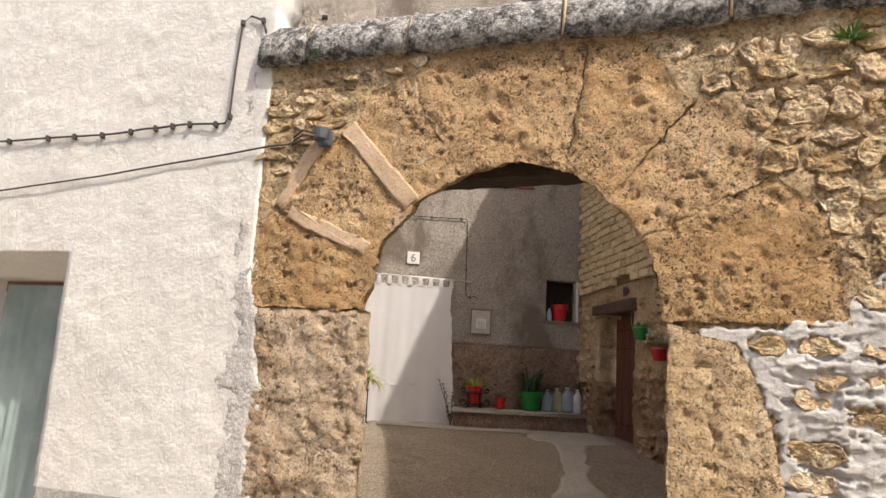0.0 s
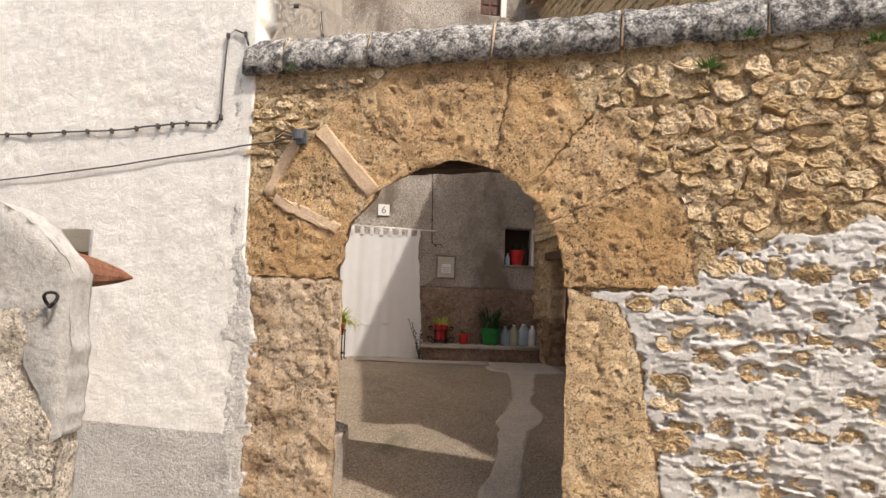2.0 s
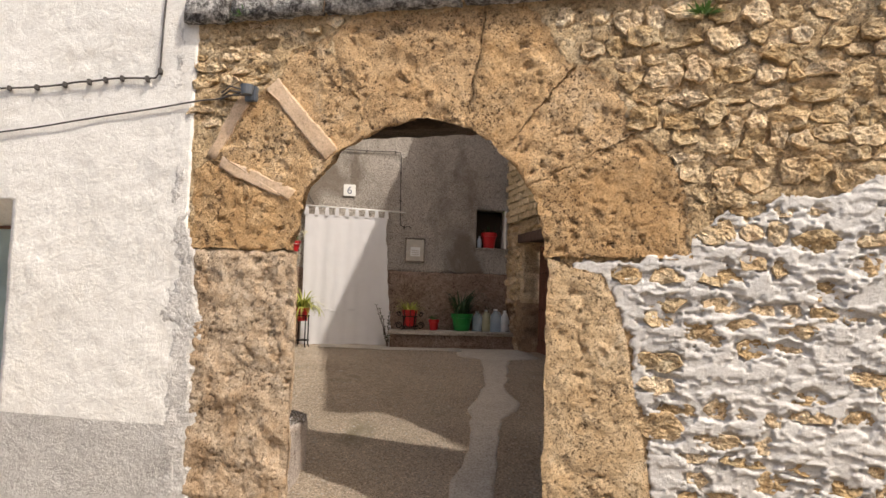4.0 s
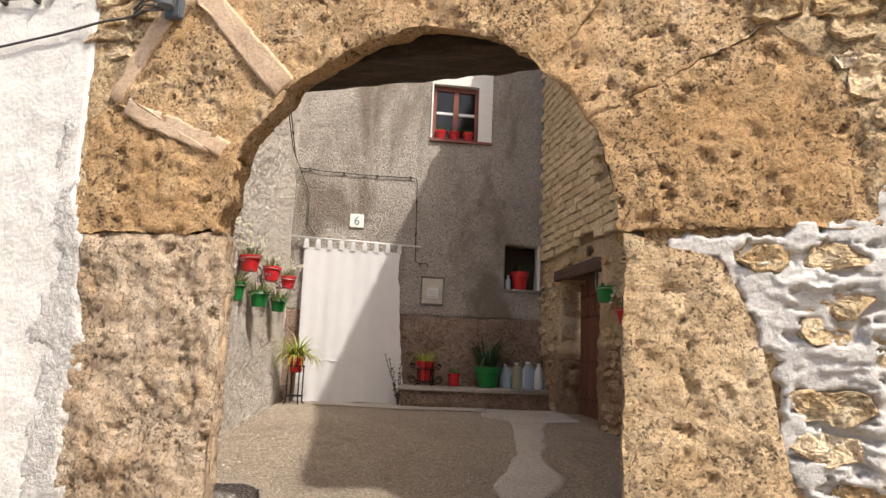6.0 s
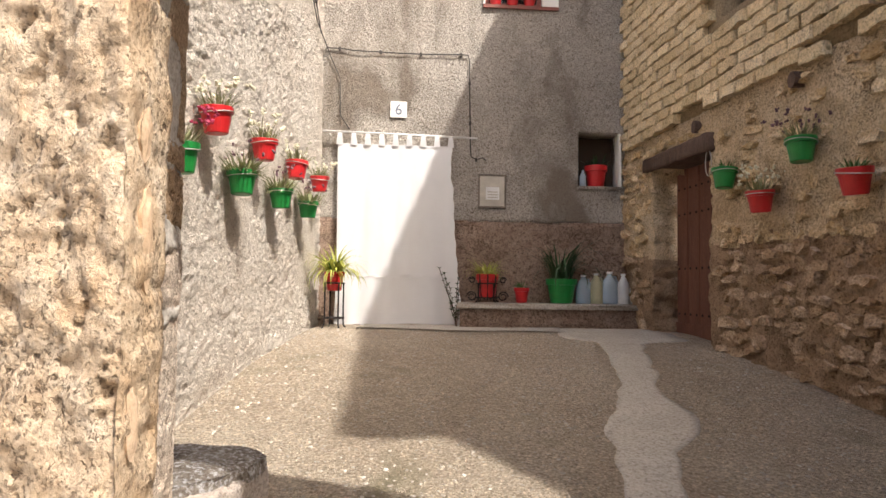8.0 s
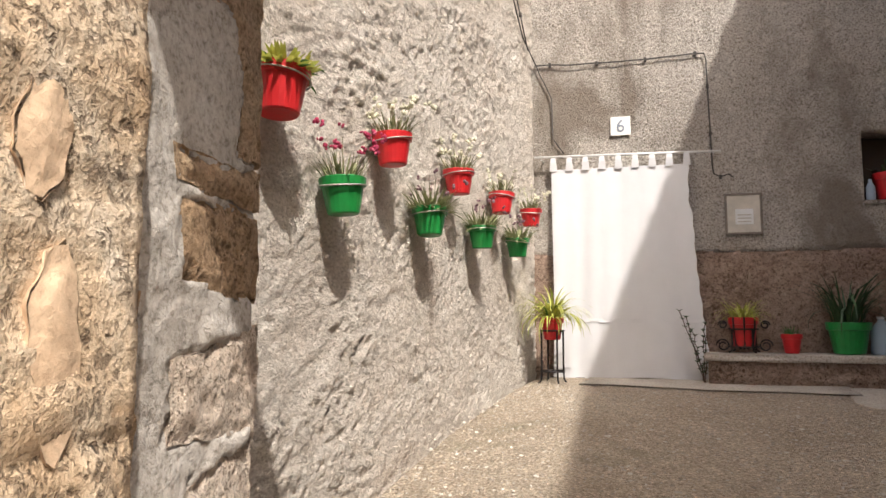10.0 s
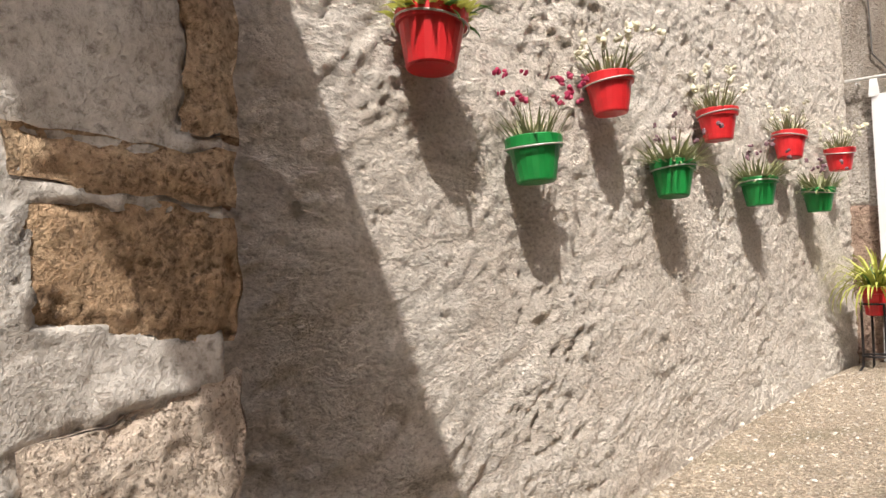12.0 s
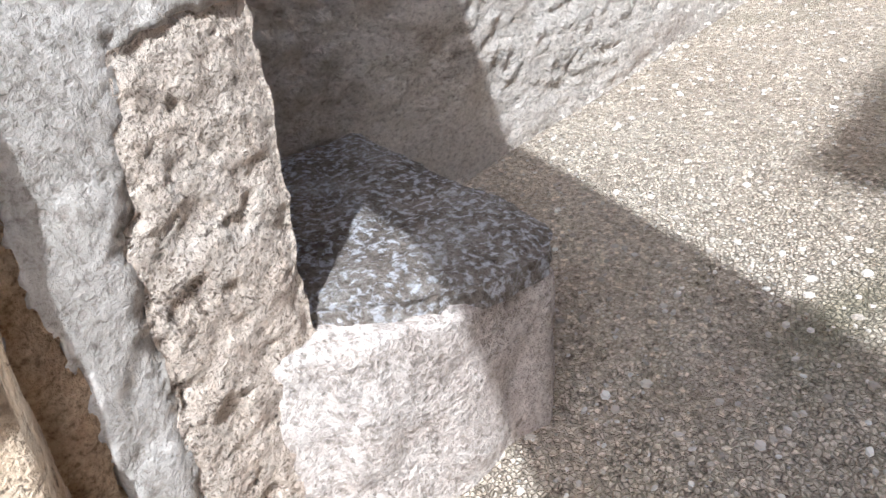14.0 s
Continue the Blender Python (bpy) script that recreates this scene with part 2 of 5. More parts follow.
M_BRICK = surface("adobe_brick", [(0.30, (0.66, 0.50, 0.29)), (0.5, (0.82, 0.65, 0.41)), (0.7, (0.86, 0.73, 0.51))], 4, 60, 0.96, 1.0, 0.025, vary=0.25, coarse=16, pits=0.3, pit_scale=26)
M_BRICKJOINT = surface("brick_joint", [(0.30, (0.16, 0.11, 0.06)), (0.7, (0.32, 0.235, 0.14))], 3, 60, 0.97, 0.8, 0.02)
M_COPING = surface("lichen_coping", [(0.38, (0.05, 0.045, 0.042)), (0.455, (0.16, 0.15, 0.145)), (0.51, (0.40, 0.39, 0.37)), (0.59, (0.74, 0.72, 0.70))],
                   13, 70, 0.96, 1.0, 0.03, coarse=44, distort=0.2, contrast=0.9)
M_SLAB = surface("lichen_slab", [(0.34, (0.07, 0.05, 0.04)), (0.47, (0.18, 0.145, 0.115)), (0.57, (0.33, 0.29, 0.25)), (0.70, (0.62, 0.60, 0.58))],
                 7, 110, 0.95, 1.0, 0.03, coarse=60, stain=(58, (0.68, 0.67, 0.69), 0.505, (1, 1, 1)))
M_GROUND = surface("pebbled_concrete", [(0.30, (0.42, 0.335, 0.245)), (0.5, (0.60, 0.505, 0.395)), (0.7, (0.72, 0.63, 0.51))], 1.2, 60, 0.93, 1.0, 0.03, coarse=18, contrast=0.8,
                   speck=(75, (0.66, 0.61, 0.54), 0.22, 0.78), cells=(90, 0.5), stain=(0.9, (0.29, 0.245, 0.155), 0.60, (1, 1, 1)))
M_CEMENT = surface("smooth_cement", [(0.30, (0.34, 0.30, 0.25)), (0.5, (0.42, 0.38, 0.325)), (0.7, (0.49, 0.445, 0.385))], 1.6, 60, 0.9, 0.4, 0.008)
M_TILE = surface("clay_tile", [(0.30, (0.10, 0.045, 0.03)), (0.5, (0.20, 0.085, 0.05)), (0.7, (0.28, 0.15, 0.10))], 5, 50, 0.9, 0.5, 0.01, vary=0.3)
M_ROOFTILE = surface("old_roof_tile", [(0.30, (0.30, 0.22, 0.15)), (0.5, (0.46, 0.36, 0.25)), (0.7, (0.55, 0.45, 0.33))], 5, 50, 0.9, 0.5, 0.01, vary=0.3)
M_WOOD = surface("dark_timber", [(0.30, (0.05, 0.03, 0.022)), (0.5, (0.10, 0.06, 0.045)), (0.7, (0.16, 0.10, 0.075))], 3, 40, 0.8, 0.6, 0.01, stretch=(6, 6, 0.8))
M_DOORWOOD = surface("red_brown_planks", [(0.30, (0.085, 0.034, 0.022)), (0.5, (0.135, 0.053, 0.034)), (0.7, (0.185, 0.080, 0.052))], 2, 40, 0.7, 0.4, 0.006, stretch=(6, 6, 0.7))
# weathered wood, its tone lowered to carry the shade behind the arch
M_BEAM = surface("weathered_beam_shaded", [(0.30, (0.03, 0.022, 0.016)), (0.5, (0.07, 0.05, 0.035)), (0.7, (0.16, 0.12, 0.09))], 3, 40, 0.9, 0.8, 0.02, stretch=(1.2, 8, 8))
M_WINWOOD = plain("red_brown_paint", (0.20, 0.055, 0.035), 0.5)
M_CLOTH = plain("white_cotton", (0.70, 0.69, 0.70), 0.9, var=0.03, scale=5, bump=0.3, trans=0.12, spec=0.1)
M_TEAL = plain("teal_cloth", (0.40, 0.49, 0.475), 0.85, var=0.25, scale=2.5, bump=0.3, trans=0.15, spec=0.2)
M_RED = plain("red_plastic", (0.52, 0.018, 0.022), 0.38, var=0.15)
M_GREEN = plain("green_plastic", (0.012, 0.20, 0.040), 0.38, var=0.15)
M_IRON = plain("black_iron", (0.025, 0.020, 0.020), 0.6, 0.6)
M_WIRE = plain("galvanised_wire", (0.45, 0.43, 0.40), 0.45, 0.7)
M_CABLE = plain("dusty_cable", (0.075, 0.066, 0.06), 0.8)
M_PLATE = plain("enamel_plate", (0.80, 0.79, 0.75), 0.3, var=0.03)
M_DIGIT = plain("blue_grey_digit", (0.20, 0.22, 0.27), 0.4, var=0.05)
M_PIPE = plain("white_metal_rod", (0.72, 0.71, 0.70), 0.4, 0.2)
M_BOX = plain("grey_meter_cover", (0.46, 0.42, 0.36), 0.6)
M_BOXFRAME = plain("rusty_grey_frame", (0.16, 0.13, 0.105), 0.7, var=0.3)
# near-black colour put in for the shade of spaces behind openings
M_ROOM_SHADE = plain("unlit_room", (0.02, 0.018, 0.018), 0.9)
# earth in the pots; also the painted shade at the niche's back
M_SOIL_AND_SHADE = plain("soil_and_niche_shade", (0.05, 0.032, 0.02), 0.95, bump=0.6)
M_LEAF = plain("leaf_green", (0.075, 0.16, 0.035), 0.55, var=0.4, scale=30, trans=0.25)
M_LEAF_GREY = plain("leaf_grey_green", (0.24, 0.25, 0.12), 0.6, var=0.35, scale=30, trans=0.2)
M_LEAF_DARK = plain("leaf_dark", (0.035, 0.075, 0.025), 0.5, var=0.35, scale=30, trans=0.15)
M_LEAF_LIME = plain("leaf_yellow_green", (0.45, 0.46, 0.10), 0.55, var=0.4, scale=25, trans=0.3)
M_PETAL = plain("carmine_petal", (0.40, 0.03, 0.09), 0.6, var=0.4, scale=60, trans=0.2)
M_PETAL_WHITE = plain("cream_petal", (0.72, 0.68, 0.52), 0.6, var=0.15, scale=60, trans=0.2)
M_PETAL_DRY = plain("dry_flower_head", (0.14, 0.07, 0.085), 0.7, var=0.3, scale=60)
M_LAMP = plain("blue_grey_metal", (0.16, 0.18, 0.21), 0.5, 0.5)
M_ROCK = plain("pale_rock", (0.66, 0.58, 0.42), 0.9, var=0.2, scale=20, bump=0.8)


def glassy(name, col, rough, alpha):
    m, nt, b = material(name)
    b.inputs["Base Color"].default_value = (*col, 1)
    b.inputs["Roughness"].default_value = rough
    b.inputs["Transmission Weight"].default_value = alpha
    b.inputs["IOR"].default_value = 1.3
    return m


M_GLASS = glassy("window_glass", (0.9, 0.95, 0.95), 0.03, 1.0)
M_PET = glassy("clear_plastic", (0.62, 0.74, 0.84), 0.25, 0.55)
M_JUG_BLUE = plain("pale_blue_plastic", (0.42, 0.50, 0.58), 0.35, trans=0.3)
M_JUG_WHITE = plain("white_plastic", (0.74, 0.74, 0.73), 0.4, trans=0.2)
M_JUG_YELLOW = plain("yellowed_plastic", (0.56, 0.54, 0.36), 0.4, trans=0.3)


# ---- mesh helpers ----
def mesh_of(name, bm):
    bmesh.ops.recalc_face_normals(bm, faces=bm.faces)
    me = bpy.data.meshes.new(name)
    bm.to_mesh(me)
    bm.free()
    return me


def part(name, bm, mat, parent=None, label="", smooth=False):
    me = mesh_of(name, bm)
    me.materials.append(mat)
    if smooth:
        me.polygons.foreach_set("use_smooth", [True] * len(me.polygons))
    ob = new(name, me)
    if parent:
        ob.parent = parent
    if label:
        ob["label"] = label
    return ob


def base(name, x, y, z, rz=0.0):
    ob = new(name)
    ob.matrix_basis = pose(x, y, z, 0, 0, rz)
    return ob


def box(bm, x0, x1, y0, y1, z0, z1, bevel=0.0, f=None):
    f = f or (lambda x, y, z: (x, y, z))
    vs = [bm.verts.new(f(x, y, z)) for x in (x0, x1) for y in (y0, y1) for z in (z0, z1)]
    fs = [bm.faces.new([vs[i] for i in q]) for q in ((0, 1, 3, 2), (4, 6, 7, 5), (0, 4, 5, 1), (2, 3, 7, 6), (0, 2, 6, 4), (1, 5, 7, 3))]
    if bevel:
        es = {e for q in fs for e in q.edges}
        bmesh.ops.bevel(bm, geom=list(es), offset=bevel, segments=2, affect="EDGES")
    return bm


def boxed(*a, **k):
    return box(bmesh.new(), *a, **k)


def lathe(bm, prof, n=20, c=(0, 0, 0), wob=0.0):
    rows = []
    for r, z in prof:
        rows.append([bm.verts.new((c[0] + r * math.cos(6.2832 * i / n), c[1] + r * math.sin(6.2832 * i / n), c[2] + z + wob * math.sin(12.566 * i / n))) for i in range(n)])
    for a, b in zip(rows, rows[1:]):
        for i in range(n):
            bm.faces.new((a[i], a[(i + 1) % n], b[(i + 1) % n], b[i]))
    bm.faces.new(rows[0])
    bm.faces.new(rows[-1])
    return bm


def tube(bm, pts, r, n=6):
    pts = [Vector(p) for p in pts]
    rows = []
    for i, p in enumerate(pts):
        d = (pts[min(i + 1, len(pts) - 1)] - pts[max(i - 1, 0)]).normalized()
        s = d.orthogonal().normalized()
        if abs(d.z) < 0.95:
            s = d.cross(Vector((0, 0, 1))).normalized()
        t = d.cross(s)
        rr = r(i / (len(pts) - 1)) if callable(r) else r
        rows.append([bm.verts.new(p + rr * (math.cos(6.2832 * k / n) * s + math.sin(6.2832 * k / n) * t)) for k in range(n)])
    for a, b in zip(rows, rows[1:]):
        for k in range(n):
            bm.faces.new((a[k], a[(k + 1) % n], b[(k + 1) % n], b[k]))
    bm.faces.new(rows[0])
    bm.faces.new(rows[-1])
    return bm


def smooth01(a, b, x):
    t = min(1.0, max(0.0, (x - a) / ((b - a) or 1e-6)))
    return t * t * (3 - 2 * t)


def fr(p, s, seed=0.0):
    """Rough relief, about -1 to 1, at s features a metre."""
    v = Vector((p[0] * s + seed, p[1] * s - seed, (p[2] if len(p) > 2 else 0) * s + 2 * seed))
    return noise.noise(v) + 0.5 * noise.noise(v * 2.1) + 0.25 * noise.noise(v * 4.3)


def steps(a, b, step, extra=()):
    n = max(1, round((b - a) / step))
    vals = [a + (b - a) * i / n for i in range(n + 1)]
    for e in extra:
        vals = [v for v in vals if abs(v - e) > step * 0.35] + [e]
    return sorted(vals)


def sheet(name, f, ur, vr, step, holes=(), amp=0.02, freq=3.0, thick=0.3, mat=None, fine=0.3, skip=None, ridge=0.0):
    """A wall with relief: f(u, v, h) is a place on it, h metres proud; holes are (u0, u1, v0, v1)."""
    us = steps(*ur, step, [h for q in holes for h in q[:2] if ur[0] < h < ur[1]])
    vs = steps(*vr, step, [h for q in holes for h in q[2:] if vr[0] < h < vr[1]])
    bm = bmesh.new()
    got = {}

    def vert(i, j):
        if (i, j) not in got:
            p = (us[i], vs[j])
            hh = amp * (fr(p, freq, 3.1) + fine * fr(p, freq * 5, 7.7))
            if ridge:
                w = (p[0] * 0.75 + 0.5 * p[1] + 0.03 * fr(p, 6, 2.2), p[1] * 1.3 - 0.7 * p[0] + 0.03 * fr(p, 7, 4.4))
                rag = 0.55 * fr(w, 24.0, 5.3)
                hh += ridge * (0.55 + 0.45 * smooth01(-0.3, 0.4, fr(p, 1.7, 9.0))) * (
                    0.55 * smooth01(0.02, 0.14, fr(w, 5.0, 1.3) + rag) + 0.45 * smooth01(0.0, 0.12, fr(w, 9.5, 6.1) + rag) - 0.5 * smooth01(0.16, 0.3, fr(w, 15.0, 8.8)))
            got[i, j] = bm.verts.new(f(*p, hh))
        return got[i, j]

    for i in range(len(us) - 1):
        for j in range(len(vs) - 1):
            cu, cv = (us[i] + us[i + 1]) / 2, (vs[j] + vs[j + 1]) / 2
            if any(q[0] < cu < q[1] and q[2] < cv < q[3] for q in holes) or (skip and skip(cu, cv)):
                continue
            bm.faces.new((vert(i, j), vert(i + 1, j), vert(i + 1, j + 1), vert(i, j + 1)))
    ob = part(name, bm, mat, smooth=True)
    if thick:
        me = ob.data
        mid = me.polygons[len(me.polygons) // 2]
        ca = Vector(f(us[0], vs[0], 0)), Vector(f(us[0], vs[0], 1))
        front = (ca[1] - ca[0]).dot(mid.normal) > 0
        s = ob.modifiers.new("solid", "SOLIDIFY")
        s.thickness, s.offset = thick, -1 if front else 1
    return ob


def outline(poly, step, rough=0.0, seed=0.0):
    """The polygon's edge in even steps, made uneven."""
    out = []
    for a, b in zip(poly, poly[1:] + poly[:1]):
        a, b = Vector(a), Vector(b)
        n = max(1, round((b - a).length / step))
        for i in range(n):
            p = a.lerp(b, i / n)
            w = Vector((noise.noise((p.x * 9 + seed, p.y * 9, 1.7)), noise.noise((p.x * 9, p.y * 9 + seed, 5.2))))
            w += 0.55 * Vector((noise.noise((p.x * 34, p.y * 34 + seed, 2.7)), noise.noise((p.x * 34 + seed, p.y * 34, 8.2))))
            out.append(p + rough * w)
    return out


def pitted(p, seed):
    """Depth of the holes and crumbling of porous stone, in metres."""
    v = Vector((p[0], p[1], seed))
    m = 0.45 + 0.9 * smooth01(-0.35, 0.4, noise.noise(v * 3.1))
    n = noise.noise(v * 27) + 0.6 * noise.noise(v * 57) + 0.35 * noise.noise(v * 101)
    hole = smooth01(0.30, 0.48, n)
    deep = smooth01(0.42, 0.55, noise.noise(v * 15) + 0.4 * noise.noise(v * 41))
    return m * (0.009 * hole + 0.014 * deep - 0.0045 * n) - 0.006 * noise.noise(v * 12)


def inside(poly, u, v):
    """Which of the points (arrays u, v) lie in the polygon."""
    hit = np.zeros(u.shape, bool)
    for a, b in zip(poly, poly[1:] + poly[:1]):
        if a.y != b.y:
            hit ^= ((a.y > v) != (b.y > v)) & (u < (b.x - a.x) * (v - a.y) / (b.y - a.y) + a.x)
    return hit


def stone(poly, f, front, back, grain=0.012, rough=0.012, amp=0.016, deep=12, seed=0.0, freq=6.0, bev=0.005, pit=1.0, edge_seed=None, groove=0.0):
    """A large porous stone with an evenly crumbled face; as block(), but with holes and relief in the face."""
    o = outline(poly, grain * 1.4, rough, seed if edge_seed is None else edge_seed)
    c = sum(o, Vector((0, 0))) / len(o)
    bm = bmesh.new()
    rows = []
    for k in range(deep + 1):
        h = -back + (front - bev + back) * k / deep
        row = []
        for p in o:
            g = 0.5 * rough * noise.noise((p.x * 8, p.y * 8, h * 12 + seed))
            if 0 < k < deep:
                g += 0.012 * pit * fr((p.x, p.y, h), 11, seed) - 0.8 * pit * pitted((p.x + p.y, h), seed)
            row.append(bm.verts.new(f(*(p + (p - c).normalized() * g), h)))
        rows.append(row)
    for a, b in zip(rows, rows[1:]):
        n = len(a)
        for i in range(n):
            bm.faces.new((a[i], a[(i + 1) % n], b[(i + 1) % n], b[i]))
    bm.faces.new(rows[0])
    xs_ = np.array([p.x for p in o])
    ys_ = np.array([p.y for p in o])
    nu, nv = int((xs_.max() - xs_.min()) / grain) + 2, int((ys_.max() - ys_.min()) / grain) + 2
    gu, gv = xs_.min() - grain / 2 + grain * np.arange(nu), ys_.min() - grain / 2 + grain * np.arange(nv)
    keep = inside(o, *np.meshgrid(gu[:-1] + grain / 2, gv[:-1] + grain / 2, indexing="ij"))
    got = {}

    def vert(i, j):
        if (i, j) not in got:
            q = Vector((gu[i], gv[j]))
            near = [(a, b) for a in (i - 1, i) for b in (j - 1, j)]
            if all(0 <= a < nu - 1 and 0 <= b < nv - 1 and keep[a, b] for a, b in near):
                d = math.sqrt(((xs_ - q.x) ** 2 + (ys_ - q.y) ** 2).min())
                if groove:
                    gr = fr((q.x * 2.6 + 0.05 * fr(q, 7, seed), q.y * 0.75), 9, seed)
                    g = groove * (smooth01(0.05, 0.45, gr) * (0.4 + 0.6 * smooth01(-0.2, 0.3, fr(q, 2.1, seed + 3))))
                else:
                    g = 0.0
                h = front - g + amp * fr(q, freq, seed) - pit * pitted(q, seed) - bev * 1.5 * (1 - smooth01(0, 3 * bev + 0.01, d))
            else:
                n = int(((xs_ - q.x) ** 2 + (ys_ - q.y) ** 2).argmin())
                q, h = o[n], front - bev
            got[i, j] = bm.verts.new(f(*q, h))
        return got[i, j]

    for i in range(nu - 1):
        for j in range(nv - 1):
            if keep[i, j]:
                bm.faces.new((vert(i, j), vert(i + 1, j), vert(i + 1, j + 1), vert(i, j + 1)))
    return bm


def block(poly, f, front, back, step=0.06, rough=0.01, amp=0.012, rings=5, deep=3, seed=0.0, freq=6.0, bev=0.012, tilt=(0.0, 0.0), pit=0.0):
    """A worn stone: outline poly in the wall's plane, front metres proud, going back metres in; f(u, v, h) places it."""
    o = outline(poly, step, rough, seed)
    c = sum(o, Vector((0, 0))) / len(o)
    bm = bmesh.new()
    rows = []
    for k in range(deep + 1):
        t = k / deep
        h = -back + (front - bev + back) * t
        row = []
        for p in o:
            g = 0.5 * rough * noise.noise((p.x * 8, p.y * 8, h * 12 + seed)) - (0.6 * pit * pitted((p.x + p.y, h), seed) if pit and 0 < k < deep else 0.0)
            row.append(bm.verts.new(f(*(p + (p - c).normalized() * g), h)))
        rows.append(row)
    for k in range(1, rings):
        s = 1 - (k / rings) ** 1.35 if k > 1 else 1 - min(0.08, bev / max(0.03, (o[0] - c).length))
        row = []
        for p in o:
            q = c + (p - c) * s
            row.append(bm.verts.new(f(*q, front + amp * fr(q, freq, seed) + 0.35 * amp * fr(q, freq * 5, seed + 4) + (q - c).dot(Vector(tilt)) - (pit * pitted(q, seed) if pit else 0.0))))
        rows.append(row)
    for a, b in zip(rows, rows[1:]):
        n = len(a)
        for i in range(n):
            bm.faces.new((a[i], a[(i + 1) % n], b[(i + 1) % n], b[i]))
    mid = bm.verts.new(f(*c, front + amp * fr(c, freq, seed)))
    last = rows[-1]
    for i in range(len(last)):
        bm.faces.new((last[i], last[(i + 1) % len(last)], mid))
    bm.faces.new(rows[0])
    return bm


def rubble_rows(u0, u1, v0, v1, hs, ws, rnd, gap=0.012, slope=0.0):
    """Uneven courses of stones: outlines."""
    v = v0
    while v < v1:
        h = rnd.uniform(*hs)
        u = u0 - rnd.uniform(0, ws[1])
        while u < u1:
            w = rnd.uniform(*ws)
            hh = h * rnd.uniform(0.7, 1.15)
            cu, cv = u + w / 2, v + h / 2 + rnd.uniform(-0.25, 0.25) * h + slope * (u - u0)
            n = rnd.choice((5, 6, 7))
            a0 = rnd.uniform(0, 6.28)
            poly = []
            for k in range(n):
                a = a0 + 6.2832 * (k + rnd.uniform(-0.25, 0.25)) / n
                ca, sa = math.cos(a), math.sin(a)
                q = (abs(ca) ** 3 + abs(sa) ** 3) ** (-1 / 3)
                r = rnd.uniform(0.80, 1.12) * q
                poly.append((cu + (w / 2 - gap / 2) * r * ca, cv + (hh / 2 - gap / 2) * r * sa))
            yield (cu, cv, poly)
            u += w
        v += h


# ---- the plan ----
EU, EN = Vector((0.9547, -0.2979, 0)), Vector((0.298, 0.955, 0))


def arch_at(u, z, h):
    """On the gateway wall: u along it, h proud towards the street."""
    return Vector((0, 3.69, z)) + EU * u - EN * h


def left_at(y, z, h):
    return Vector((-1.25 + h, y, z))


def back_at(x, z, h):
    return Vector((x, 9.93 + 0.11 * x - h, z))


def right_at(y, z, h):
    return Vector((3.473 - 0.135 * y - h, y, z))


def ground_z(x, y):
    d = x * 0.298 + (y - 3.69) * 0.955
    inside = smooth01(-0.35, 0.65, d) * smooth01(-1.5, -1.2, x)
    court = float(np.interp(y, (3.5, 4.4, 5.4, 5.8, 7.2, 8.5, 9.2, 11), (0.0, 0.12, 0.38, 0.45, 0.66, 0.76, 0.79, 0.80)))
    street = 0.15 * max(-4.0, min(0.0, x + 0.35)) + 0.02
    z = inside * court + (1 - inside) * street
    far = smooth01(11, 30, abs(x)) + smooth01(12, 30, abs(y))
    return z * (1 - min(1.0, far)) + 0.012 * fr((x, y), 0.9) + 0.004 * fr((x, y), 6)


# ground
def axis_steps(a, b, step, far):
    mid = steps(a, b, step)
    out = [far * k for k in (1.0, 0.5, 0.25, 0.12, 0.06, 0.03)]
    return [a - o for o in out] + mid + [b + o for o in reversed(out)]


bm = bmesh.new()
xs, ys = axis_steps(-4.5, 4.5, 0.09, 700), axis_steps(-4.5, 10.8, 0.09, 700)
grid = [[bm.verts.new((x, y, ground_z(x, y))) for y in ys] for x in xs]
for i in range(len(xs) - 1):
    for j in range(len(ys) - 1):
        bm.faces.new((grid[i][j], grid[i + 1][j], grid[i + 1][j + 1], grid[i][j + 1]))
tagged(part("ground", bm, M_GROUND, smooth=True), "sloping ground of concrete set with small pale pebbles", "ground", kind="structure")


def ribbon(name, left, right, ys_, mat, lift=0.007):
    """A thin cement layer over the ground between two uneven edges."""
    bm = bmesh.new()
    rows = []
    for y in ys_:
        a = left(y) + 0.05 * fr((y * 1.0, 3.3), 2.3)
        b = right(y) + 0.05 * fr((y * 1.0, 9.1), 2.3)
        k = 8
        row = [bm.verts.new((a, y, ground_z(a, y) - 0.03))]
        for i in range(k + 1):
            x = a + (b - a) * i / k
            row.append(bm.verts.new((x, y, ground_z(x, y) + lift)))
        row.append(bm.verts.new((b, y, ground_z(b, y) - 0.03)))
        rows.append(row)
    for p, q in zip(rows, rows[1:]):
        for i in range(len(p) - 1):
            bm.faces.new((p[i], p[i + 1], q[i + 1], q[i]))
    return part(name, bm, mat, smooth=True)


PY = (3.4, 4.45, 5.1, 5.83, 6.1, 6.9, 8.4, 8.6, 9.6)
tagged(ribbon("cement_path", lambda y: np.interp(y, PY, (0.35, 0.69, 0.88, 1.05, 1.02, 1.30, 1.46, 1.2, 1.2)),
              lambda y: np.interp(y, PY, (0.75, 1.02, 1.15, 1.32, 1.54, 1.53, 1.84, 2.3, 2.25)), steps(3.4, 9.62, 0.05), M_CEMENT),
       "smooth grey cement strip patched over the courtyard floor", "path", kind="structure")
tagged(ribbon("cement_apron", lambda y: -0.75 + 0.0 * y, lambda y: 1.3, steps(9.12, 9.95, 0.06), M_CEMENT, 0.012),
       "pale cement apron along the foot of the house", "pavement", kind="structure")

